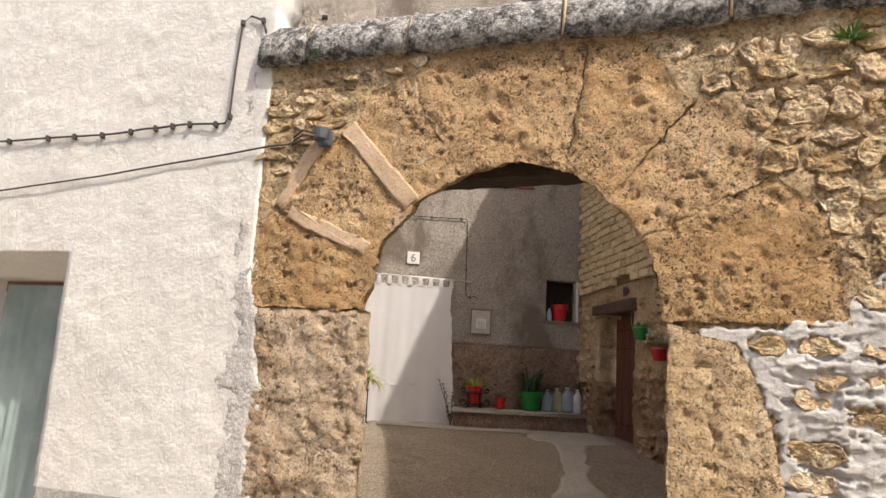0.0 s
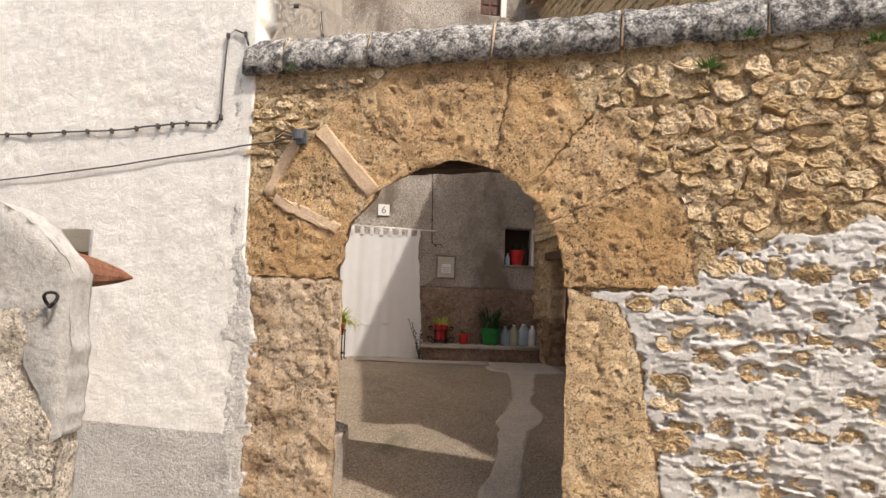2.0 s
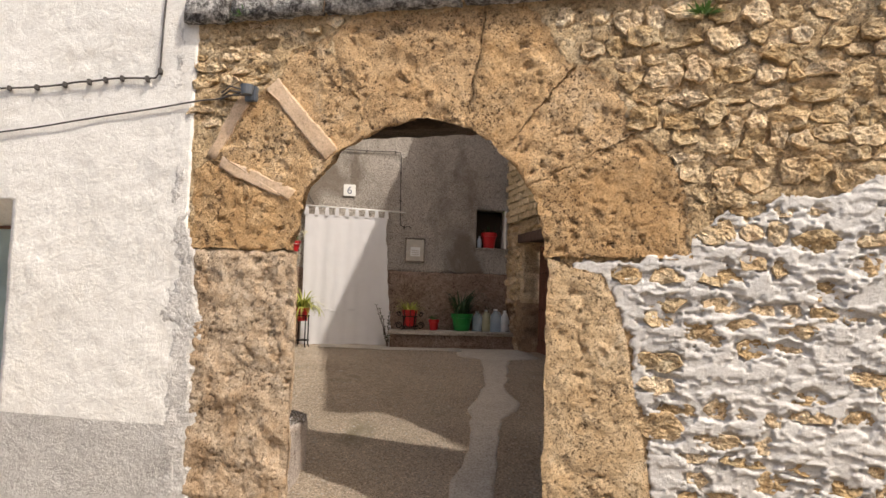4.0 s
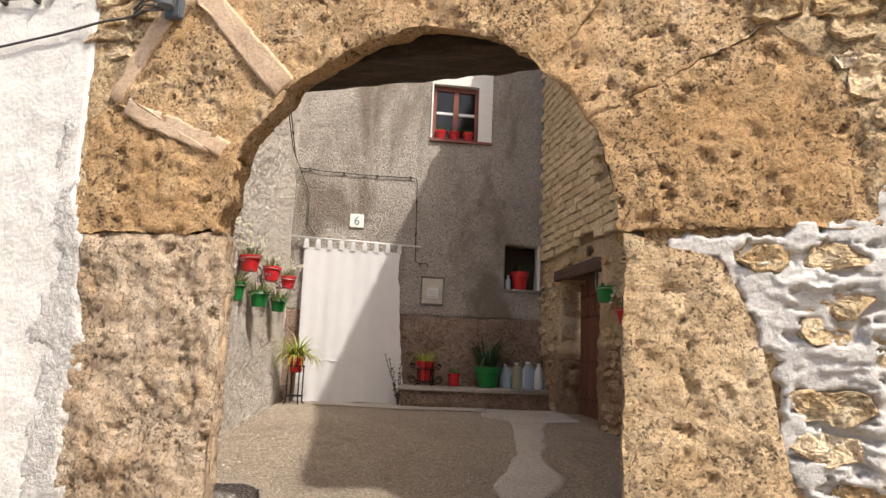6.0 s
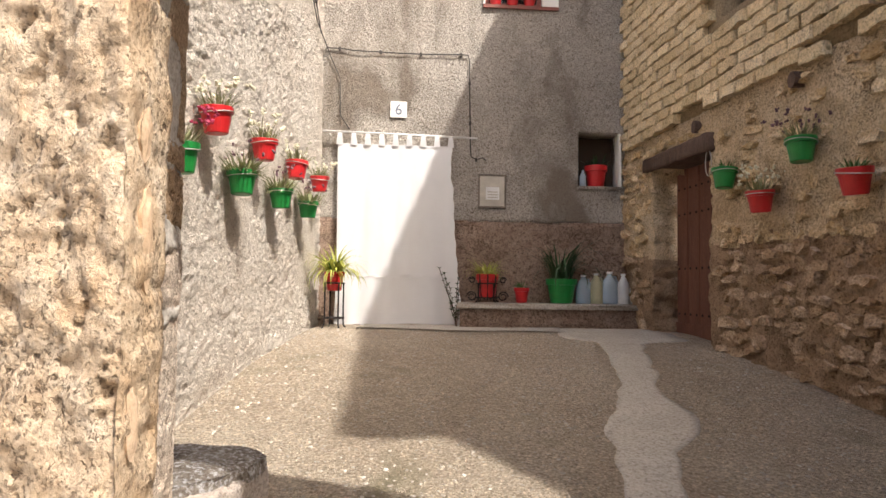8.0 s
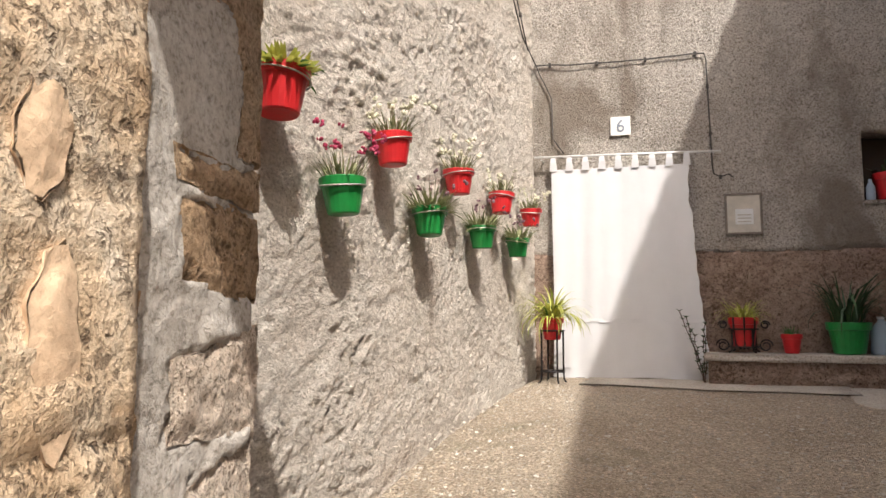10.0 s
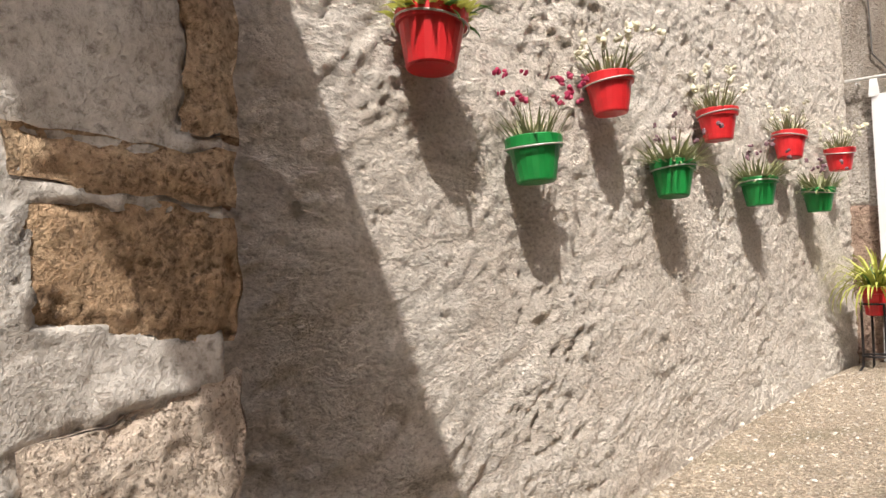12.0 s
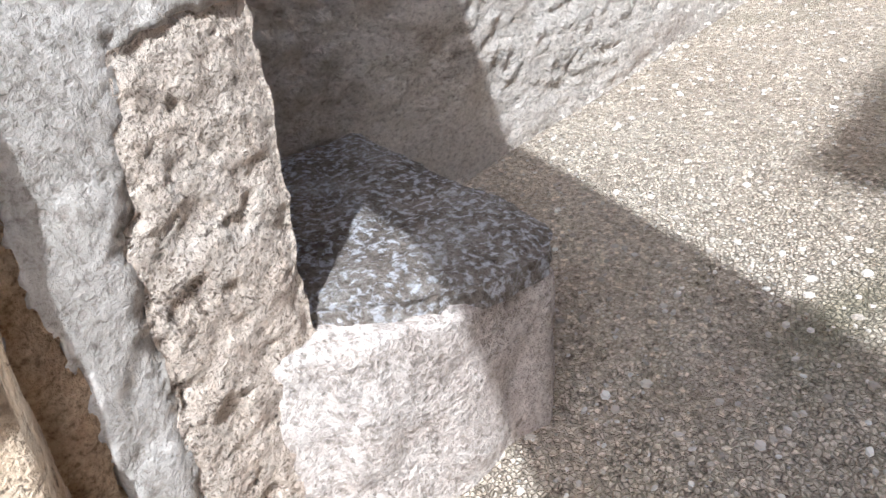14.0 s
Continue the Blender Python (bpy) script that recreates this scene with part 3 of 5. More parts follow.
# pebbles pressed into the concrete
rp = random.Random(8)
verts, faces = [], []
for _ in range(9000):
    y = rp.uniform(3.6, 9.1)
    x = rp.uniform(-1.2, 3.4 - 0.135 * y)
    if abs(x - float(np.interp(y, PY, (0.55, 0.85, 1.0, 1.2, 1.28, 1.41, 1.65, 1.75, 1.75)))) < 0.22:
        continue
    r = rp.choice((0.005, 0.006, 0.007, 0.008, 0.009, 0.013)) * rp.uniform(0.8, 1.3)
    a0, st_ = rp.uniform(0, 3.14), rp.uniform(0.5, 0.9)
    z = ground_z(x, y)
    n0 = len(verts)
    for q, hgt in ((1.0, -0.004), (0.72, 0.30 * r)):
        for k in range(6):
            a = 1.0472 * k
            ex, ey = r * q * math.cos(a) * rp.uniform(0.85, 1.1), r * q * st_ * math.sin(a)
            verts.append((x + ex * math.cos(a0) - ey * math.sin(a0), y + ex * math.sin(a0) + ey * math.cos(a0), z + hgt))
    for k in range(6):
        faces.append((n0 + k, n0 + (k + 1) % 6, n0 + 6 + (k + 1) % 6, n0 + 6 + k))
    faces.append(tuple(n0 + 6 + k for k in range(6)))
pm, pn, pb = material("pebble")
pg = pn.nodes.new("ShaderNodeNewGeometry")
pn.links.new(ramp(pn, pg.outputs["Random Per Island"], [(0.0, (0.30, 0.25, 0.20)), (0.45, (0.46, 0.40, 0.33)), (0.8, (0.57, 0.51, 0.44)), (1.0, (0.70, 0.66, 0.59))]), pb.inputs["Base Color"])
pb.inputs["Roughness"].default_value = 0.85
me = bpy.data.meshes.new("pebbles")
me.from_pydata(verts, [], faces)
me.materials.append(pm)
tagged(new("pebbles", me), "small pale pebbles pressed into the courtyard concrete", "pebbles", kind="stuff")

# ---- gateway wall ----
AU, AZ, AR = 0.34, 1.85, 0.79
U0, U1 = -1.27, 4.4


def arc(r, a0, a1, n):
    return [(AU + r * math.cos(radians(a0 + (a1 - a0) * i / n)), AZ + r * math.sin(radians(a0 + (a1 - a0) * i / n))) for i in range(n + 1)]


def prism(poly, f, h0, h1):
    bm = bmesh.new()
    a = [bm.verts.new(f(*p, h0)) for p in poly]
    b = [bm.verts.new(f(*p, h1)) for p in poly]
    bm.faces.new(a)
    bm.faces.new(b)
    for i in range(len(a)):
        bm.faces.new((a[i], a[(i + 1) % len(a)], b[(i + 1) % len(a)], b[i]))
    bm.normal_update()
    bmesh.ops.triangulate(bm, faces=[q for q in bm.faces if len(q.verts) > 4])
    return bm


def cope_z(u):
    """Underside of the coping along the gateway wall."""
    return float(np.interp(u, (-1.27, 1.1, 2.8, 4.4), (3.36, 3.385, 3.44, 3.50)))


gate = [(U0, -0.7), (AU - AR - 0.10, -0.7)] + arc(AR + 0.11, 180, 0, 24) + [(AU + AR + 0.075, -0.7), (U1, -0.7), (U1, 3.62), (1.1, 3.42), (U0, 3.40)]
wall_gate = tagged(part("wall_gateway", prism(gate, arch_at, -0.012, -0.21), M_EARTH),
                   "thick old stone wall with a round-arched gateway", "wall", kind="structure")
inner = [(U0, -0.7), (-0.78, -0.7), (-0.78, 2.74), (1.34, 2.80), (1.34, -0.7), (U1, -0.7), (U1, 2.95), (U0, 2.92)]
part("inner_leaf", prism(inner, arch_at, -0.215, -0.56), M_EARTH, wall_gate)

# each stone of the arch: where it begins and ends on the soffit, in degrees, and its outer corners
VOUSSOIRS = ((-1, 29, ((1.67, 2.545), (1.83, 2.43), (1.95, 2.15), (1.975, 1.835))),
             (29, 48, ((1.31, 2.95), (1.40, 2.985), (1.56, 2.80), (1.67, 2.555))),
             (48, 67, ((0.785, 3.355), (1.05, 3.355), (1.295, 2.96))),
             (67, 109, ((-0.213, 3.108), (-0.26, 3.22), (-0.05, 3.345), (0.77, 3.352))),
             (109, 132, ((-0.60, 2.93), (-0.50, 3.14), (-0.27, 3.21), (-0.218, 3.10))),
             (132, 157, ((-1.03, 2.43), (-0.80, 2.84), (-0.61, 2.925))),
             (157, 181, ((-1.16, 1.84), (-1.16, 2.35), (-1.04, 2.42))))


def soffit_r(a):
    """The arch is a little wider at the crown and on one side, with crumbled edges."""
    return float(np.interp(a, (0, 30, 60, 85, 100, 115, 128, 136, 150, 168, 181), (0.81, 0.80, 0.815, 0.825, 0.80, 0.775, 0.79, 0.765, 0.79, 0.772, 0.78)))


def soffit(a0, a1, n):
    out = []
    for i in range(n + 1):
        a = a0 + (a1 - a0) * i / n
        out.append((AU + soffit_r(a) * math.cos(radians(a)), AZ + soffit_r(a) * math.sin(radians(a))))
    return out


def splayed(u, z, h):
    """On the gateway wall, with the opening widening towards its back."""
    if h < 0:
        if z > AZ:
            r = math.hypot(u - AU, z - AZ)
            k = 1 + 0.36 * -h * (1 - smooth01(0.84, 1.05, r)) / r
            u, z = AU + (u - AU) * k, AZ + (z - AZ) * k
        elif u < AU:
            u -= 0.45 * -h * smooth01(-0.85, -0.5, u)
    return arch_at(u, z, h)


ARCH_STONES = [soffit(a0, a1, 8) + list(outer) for a0, a1, outer in VOUSSOIRS]
JOINTS = tuple(range(0, 181, 3))
OUTER = []
for a in JOINTS:
    rr = np.arange(0.85, 2.2, 0.01)
    au, av = AU + rr * math.cos(radians(a)), AZ + rr * math.sin(radians(a)) + 0.002
    hit = np.zeros(rr.shape, bool)
    for poly in ARCH_STONES:
        hit |= inside([Vector(p) for p in poly], au, av)
    OUTER.append(float(rr[hit].max()) if hit.any() else 1.4)
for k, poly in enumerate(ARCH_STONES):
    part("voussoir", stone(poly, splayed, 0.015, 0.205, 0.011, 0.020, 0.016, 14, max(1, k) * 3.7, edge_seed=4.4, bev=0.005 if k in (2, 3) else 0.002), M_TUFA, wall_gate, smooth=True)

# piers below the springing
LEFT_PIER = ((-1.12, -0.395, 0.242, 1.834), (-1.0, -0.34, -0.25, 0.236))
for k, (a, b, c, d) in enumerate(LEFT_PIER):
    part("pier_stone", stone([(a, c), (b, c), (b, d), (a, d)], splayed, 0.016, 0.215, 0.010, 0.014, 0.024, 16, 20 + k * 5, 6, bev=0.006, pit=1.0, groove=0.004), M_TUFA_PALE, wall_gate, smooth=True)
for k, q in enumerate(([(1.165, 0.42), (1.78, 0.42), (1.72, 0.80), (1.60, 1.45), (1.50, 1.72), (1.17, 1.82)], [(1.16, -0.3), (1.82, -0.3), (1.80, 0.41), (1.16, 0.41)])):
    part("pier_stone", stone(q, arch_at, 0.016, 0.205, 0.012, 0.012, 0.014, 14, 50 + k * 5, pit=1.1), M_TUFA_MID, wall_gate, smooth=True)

def pier_face(d, z, h):
    return Vector((0, 3.69, z)) + EU * (-0.400 - 0.45 * d + h) + EN * d


for k, (d, z, a, b) in enumerate(((0.075, 1.55, 0.03, 0.075), (0.105, 1.32, 0.032, 0.11), (0.06, 0.95, 0.03, 0.08))):
    poly = [(d + a * math.cos(t), z + b * math.sin(t)) for t in [6.2832 * i / 9 for i in range(9)]]
    part("mortar_patch", stone(poly, pier_face, 0.010, 0.03, 0.008, 0.02, 0.004, 3, k * 2.1, pit=0.25, bev=0.004), M_MORTAR_BUFF, wall_gate, "smooth pale mortar patch", smooth=True)

# reveal stones of the inner leaf, seen from the threshold
def reveal_at(d, z, h):
    return Vector((0, 3.69, z)) + EU * (-0.645 - 0.49 * (d - 0.339) + h) + EN * d


REVEAL = (((0.46, 2.05), (0.57, 2.05), (0.57, 2.72), (0.40, 2.72), (0.42, 2.2)),
          ((0.20, 0.30), (0.285, 0.28), (0.265, 0.80), (0.255, 1.10), (0.275, 1.38), (0.20, 1.40)),
          ((0.20, 1.41), (0.27, 1.39), (0.25, 1.75), (0.275, 2.02), (0.20, 2.05)),
          ((0.20, 2.06), (0.275, 2.03), (0.26, 2.40), (0.285, 2.70), (0.20, 2.70)),
          ((0.50, 1.63), (0.575, 1.62), (0.575, 2.04), (0.37, 2.04), (0.38, 1.90), (0.47, 1.86), (0.50, 1.75)),
          ((0.345, 1.553), (0.575, 1.538), (0.575, 1.618), (0.45, 1.60), (0.335, 1.612)),
          ((0.35, 1.40), (0.575, 1.372), (0.575, 1.530), (0.35, 1.542)),
          ((0.335, 1.17), (0.575, 1.148), (0.575, 1.335), (0.43, 1.305), (0.345, 1.28)),
          ((0.34, -0.1), (0.585, -0.1), (0.58, 0.75), (0.575, 1.138), (0.40, 1.10), (0.375, 0.95), (0.345, 0.88)))


def reveal_gap(d, z):
    """Distance to the nearest jamb stone, below zero inside it."""
    best = 9.0
    for poly in REVEAL:
        x0, x1 = min(p[0] for p in poly) - 0.06, max(p[0] for p in poly) + 0.06
        z0, z1 = min(p[1] for p in poly) - 0.06, max(p[1] for p in poly) + 0.06
        if not (x0 < d < x1 and z0 < z < z1):
            continue
        odd, near = False, 9.0
        for (ax, az), (bx_, bz) in zip(poly, poly[1:] + poly[:1]):
            if (az > z) != (bz > z) and d < (bx_ - ax) * (z - az) / (bz - az) + ax:
                odd = not odd
            ln = (bx_ - ax) ** 2 + (bz - az) ** 2
            t = min(1.0, max(0.0, ((d - ax) * (bx_ - ax) + (z - az) * (bz - az)) / ln))
            near = min(near, math.hypot(d - ax - t * (bx_ - ax), z - az - t * (bz - az)))
        best = min(best, -near if odd else near)
    return best


def reveal_mortar(d, z, h):
    """Mortar brought up level with the stones, cracked along their edges and round one patch."""
    g = reveal_gap(d, z) + 0.010 * fr((d, z), 14, 2.0) + 0.006 * fr((d, z), 40, 5.0)
    up = 0.024 * smooth01(-0.014, -0.005, g) * (0.75 + 0.4 * smooth01(-0.1, 0.3, fr((d, z), 5, 8.0))) - 0.012 * (1 - smooth01(0.0, 0.007, abs(g + 0.002))) * smooth01(-0.15, 0.1, fr((d, z), 9, 3.0))
    e = abs(math.hypot((d - 0.41) / 0.085, (z - 2.13) / 0.22) - 1 + 0.10 * fr((d, z), 10, 1.0))
    crack = 0.012 * (1 - smooth01(0.02, 0.09, e)) if z > 2.12 else 0.0
    return reveal_at(d, z, h + up - crack - 0.004)


tagged(sheet("reveal_render", reveal_mortar, (0.20, 0.555), (-0.1, 2.72), 0.007, amp=0.004, freq=6, thick=0.03, mat=M_MORTAR_PALE, ridge=0.002), "grey lime render on the gateway's inner jamb", "render", kind="structure")
for k, q in enumerate(REVEAL):
    part("jamb_stone", stone(list(q), reveal_at, 0.018 + 0.004 * (k % 2), 0.02, 0.006, 0.018, 0.008, 3, 80 + k * 4, 17, 0.006, 0.55),
         M_JAMB if k > 6 else M_TUFA_OLD, wall_gate, smooth=True)

# timber lintel of the inner leaf
lint = tagged(base("timber_lintel", 0, 0, 0), "weathered dark timber lintel beams behind the stone arch", "lintel")
for k in range(3):
    d0 = 0.225 + 0.112 * k
    z0 = 2.625 + 0.015 * k
    poly = [(-0.85, z0), (0.4, z0 + 0.035), (1.5, z0 + 0.08), (1.5, z0 + 0.2), (-0.85, z0 + 0.16)]
    part("beam", block(poly, arch_at, -d0, d0 + 0.104, 0.06, 0.012, 0.008, 4, 3, k * 2.2), M_BEAM, lint, smooth=True)

# coping along the wall's top
COPING = (-1.27, -0.93, -0.27, 0.63, 1.48, 2.35, 3.2, 4.4)
for k in range(7):
    a, b = COPING[k] + 0.012, COPING[k + 1] - 0.012
    bm = bmesh.new()
    rows = []
    for u in steps(a, b, 0.05):
        lift = cope_z(u)
        row = []
        for i in range(15):
            t = math.pi * i / 14
            d = 0.125 - 0.20 * math.cos(t)
            z = lift - 0.02 + 0.30 * math.sin(t) ** 0.6
            n = 0.018 * fr((u, d, z), 9, k)
            row.append(bm.verts.new(arch_at(u, z + n, -d + n)))
        rows.append(row)
    for p, q in zip(rows, rows[1:]):
        for i in range(14):
            bm.faces.new((p[i], p[i + 1], q[i + 1], q[i]))
        bm.faces.new((p[14], p[0], q[0], q[14]))
    bm.faces.new(rows[0])
    bm.faces.new(rows[-1])
    part("coping_stone", bm, M_COPING, wall_gate, smooth=True)
    if 0 < k:
        u = COPING[k]
        bm = bmesh.new()
        tube(bm, [arch_at(u + 0.01 * math.sin(i), cope_z(u) - 0.015 + 0.298 * math.sin(math.pi * i / 9) ** 0.6, -0.135 + 0.205 * math.cos(math.pi * i / 9)) for i in range(10)], lambda t: 0.004 + 0.006 * math.sin(9 * t + u), 7)
        part("coping_joint", bm, M_MORTAR_BUFF, wall_gate, "pale mortar joint", smooth=True)

# lime pointing smeared over the lower wall
def line_top(u):
    return float(np.interp(u, (1.5, 1.94, 2.0, 2.15, 2.6, 3.2, 4.4), (1.80, 1.87, 1.98, 2.13, 2.22, 2.32, 2.35))) + 0.06 * fr((u, 0.0), 4)


def pier_edge(z):
    return float(np.interp(z, (-0.3, 0.4, 0.8, 1.45, 1.75), (1.83, 1.79, 1.73, 1.60, 1.48)))


rs = random.Random(22)
LOWER = [q for q in rubble_rows(1.6, 4.3, -0.3, 2.3, (0.07, 0.15), (0.10, 0.34), rs, 0.008, -0.02)
         if rs.random() < (0.62 if q[1] > 0.75 else 0.92) and q[1] < line_top(q[0]) - 0.03 and q[0] > pier_edge(min(1.7, q[1])) + 0.08]


def off_arch(u, z, gap):
    a = math.degrees(math.atan2(z - AZ, u - AU))
    return math.hypot(u - AU, z - AZ) - float(np.interp(a, JOINTS, OUTER)) > gap


UPPER = [q for q in rubble_rows(0.9, 4.3, 1.85, 3.55, (0.07, 0.15), (0.08, 0.25), rs, -0.012)
         if off_arch(q[0], q[1], 0.06) and line_top(q[0]) + 0.02 < q[1] < cope_z(q[0]) - 0.05]
UPPER += [q for q in rubble_rows(-1.2, -0.1, 2.5, 3.36, (0.07, 0.12), (0.10, 0.24), rs)
          if off_arch(q[0], q[1], 0.05) and q[0] > -1.16 and q[1] < 3.33]


def buckets(stones):
    """The stones near each decimetre of the wall, with their half sizes."""
    got = {}
    for k, (u, z, poly) in enumerate(stones):
        a = max(abs(p[0] - u) for p in poly)
        b = max(abs(p[1] - z) for p in poly)
        for i in range(-3, 4):
            for j in range(-2, 3):
                got.setdefault((round(u * 10) + i, round(z * 10) + j), []).append((u, z, a, b))
    return got


NEAR = buckets(LOWER), buckets(UPPER)


def pointing(which, lift, sink):
    """Mortar that stands proud between the stones and thins out over them."""
    def f(u, z, h):
        if which == 0:
            rag = 0.045 * fr((u, z), 7, 3.0) + 0.03 * fr((u, z), 22, 6.0)
            edge = min(line_top(u) - z, u - pier_edge(z) if z < 1.74 else 0.5) + rag
            wu, wz = u + 0.05 * fr((u, z), 8, 4.0) + 0.02 * fr((u, z), 26, 4.5), z + 0.035 * fr((u, z), 9, 5.0) + 0.016 * fr((u, z), 26, 5.5)
            q = min([abs((wu - a) / c) ** 2.6 + abs((wz - b) / d) ** 2.6 for a, b, c, d in NEAR[0].get((round(u * 10), round(z * 10)), ())] or [9.0])
            q += 1.0 * fr((u * 0.7, z * 1.5), 6, 1.0) + 0.9 * fr((u * 0.55, z * 1.6), 19, 2.0)
            step = smooth01(-0.015, 0.02, fr((u * 0.6, z * 1.6), 9, 7.0) + 0.5 * fr((u * 0.7, z * 1.5), 25, 8.0))
            thin = 0.45 + 0.55 * smooth01(0.0, 0.3, edge)
            thin *= 0.35 + 0.65 * smooth01(1.35, 1.75, u)
            return arch_at(u, z, lift * thin + h * thin + 0.011 * step * thin - sink * (1 - smooth01(0.70, 0.80, q)) - 0.06 * (1 - smooth01(-0.02, 0.012, edge)))
        edge = min(z - line_top(u) + 0.05, math.hypot(u - AU, z - AZ) - float(np.interp(math.degrees(math.atan2(z - AZ, u - AU)), JOINTS, OUTER)) + 0.05)
        q = min([((u - a) / c) ** 2 + ((z - b) / d) ** 2 for a, b, c, d in NEAR[which].get((round(u * 10), round(z * 10)), ())] or [9.0])
        q += 0.4 * fr((u, z), 9, 1.0)
        return arch_at(u, z, lift + h - sink * (1 - smooth01(0.62, 0.98, q)) - 0.08 * (1 - smooth01(-0.03, 0.04, edge)))
    return f


tagged(sheet("lime_pointing", pointing(0, 0.022, 0.024), (1.2, 4.4), (-0.45, 2.42), 0.0085, amp=0.0018, freq=8, thick=0, mat=M_MORTAR, fine=0.4,
             skip=lambda u, z: z > line_top(u) + 0.09 or (z < 1.74 and u < pier_edge(z) - 0.09)),
       "rough pale lime mortar smeared over the rubble", "mortar", kind="structure")
tagged(sheet("earth_pointing", pointing(1, 0.012, 0.02), (-1.2, 4.4), (1.85, 3.56), 0.02, amp=0.010, freq=8, thick=0, mat=M_EARTH, fine=0.6,
             skip=lambda u, z: z < line_top(u) - 0.08 or z > cope_z(u) + 0.02 or not off_arch(u, z, -0.09)),
       "ochre earth mortar between the upper rubble", "mortar", kind="structure")

# buff mortar bands round one voussoir
for k, (a, r0, r1, w) in enumerate(((132, 0.80, 1.44, 0.105), (157, 0.86, 1.42, 0.085))):
    ca, sa = math.cos(radians(a)), math.sin(radians(a))
    poly = [(AU + r * ca - s * w / 2 * sa, AZ + r * sa + s * w / 2 * ca) for r, s in ((r0, -1), (r1, -1), (r1, 1), (r0, 1))]
    part("mortar_band", block(poly, arch_at, 0.024, 0.03, 0.015, 0.016, 0.004, 6, 2, k, 6, 0.006), M_MORTAR_BUFF, wall_gate, "smooth buff mortar band", smooth=True)
part("mortar_band", block([(-1.06, 2.46), (-1.0, 2.42), (-0.74, 2.86), (-0.82, 2.90)], arch_at, 0.024, 0.03, 0.015, 0.016, 0.004, 6, 2, 9, 6, 0.006), M_MORTAR_BUFF, wall_gate, "smooth buff mortar band", smooth=True)

# ---- white house ----
def house_at(u, z, h):
    return arch_at(u, z, h + 0.015)


DOOR_U = (-3.95, -2.56)
house = tagged(sheet("wall_white_house", house_at, (-7.0, -1.18), (-1.3, 8.0), 0.028, [(DOOR_U[0], DOOR_U[1], -2.0, 2.16), (-4.6, -3.30, 4.27, 5.5)], amp=0.010, freq=2.2, thick=0.30, mat=M_WHITE, fine=0.35, ridge=0.0045),
               "whitewashed rough plaster house wall with a grey base", "wall", kind="structure")
house.data.materials.append(M_GREYBAND)
for q in house.data.polygons:
    if q.center.z < 0.69 + 0.012 * fr(q.center, 3):
        q.material_index = 1


def edge_at(u, z, h):
    b = float(np.interp(z, (0.0, 0.6, 1.5, 1.9, 2.2, 3.4), (-0.98, -1.04, -1.03, -1.10, -1.17, -1.22))) + 0.05 * fr((z, 2.0), 2.5)
    rag = 0.05 * fr((u, z), 5, 1.0) + 0.03 * fr((u, z), 17, 2.0)
    return arch_at(u, z, 0.020 + h - 0.02 * (1 - smooth01(-1.36, -1.22, u + 2 * rag)) - 0.10 * smooth01(b - 0.06, b + 0.04, u + rag))


tagged(sheet("plaster_edge", edge_at, (-1.36, -0.90), (-0.4, 3.36), 0.016, amp=0.004, freq=6, thick=0, mat=M_GREYEDGE, fine=0.8, ridge=0.005),
       "ragged grey plaster edge against the gateway", "render", kind="structure")
tagged(sheet("wall_courtyard_side", left_at, (4.28, 9.82), (-0.3, 7.0), 0.014, amp=0.012, freq=1.9, thick=0.25, mat=M_STUCCO, fine=0.4, ridge=0.014),
       "thickly trowelled pale stucco side wall of the courtyard", "wall", kind="structure")


# doorway of the white house
def jamb_at(d, z, h):
    return arch_at(DOOR_U[0] + 0.42 * d / 0.5 + h, z, -d)


tagged(sheet("door_reveal", jamb_at, (-0.01, 0.52), (0.66, 2.17), 0.06, amp=0.005, freq=4, thick=0.2, mat=M_WHITE), "white splayed door reveal", "wall", kind="structure")
tagged(sheet("door_reveal_base", jamb_at, (-0.012, 0.52), (-0.6, 0.655), 0.06, amp=0.004, freq=4, thick=0.2, mat=M_MORTAR), "cement base of the door reveal", "wall", kind="structure")
rv = random.Random(4)
for cu, cv, poly in rubble_rows(0.06, 0.46, 0.12, 0.62, (0.14, 0.18), (0.10, 0.17), rv, 0.012):
    if 0.05 < cu < 0.46 and cv < 0.60:
        ob = part("cladding_stone", block(poly, jamb_at, 0.016, 0.01, 0.06, 0.006, 0.004, 3, 1, cu * 9), M_ROCK if rv.random() < 0.6 else M_BOX, bpy.data.objects["door_reveal_base"])
bm = boxed(DOOR_U[0] - 0.1, DOOR_U[1] + 0.1, -0.9, -0.50, -1.0, 2.4, f=lambda x, y, z: arch_at(x, z, y))
# black box in place of the shade behind the curtain
tagged(part("door_back", bm, M_ROOM_SHADE), "near-black panel holding the shade of the doorway behind the curtain", "wall", kind="structure")
tagged(part("door_soffit", boxed(DOOR_U[0], DOOR_U[1] + 0.04, -0.50, -0.005, 2.165, 2.25, f=lambda x, y, z: arch_at(x, z + 0.34 * y, y)), M_WHITE), "white plaster door soffit", "wall", kind="structure")
tagged(part("door_frame_1", boxed(DOOR_U[0] + 0.3, DOOR_U[1] + 0.04, -0.50, -0.44, 1.93, 2.03, 0.006, f=lambda x, y, z: arch_at(x, z, y)), plain("orange_wood", (0.30, 0.12, 0.05), 0.5)),
       "orange-brown wooden door head", "door frame", kind="structure")
st = tagged(base("doorstep", 0, 0, 0), "white-painted doorstep above a rough stone step", "step")
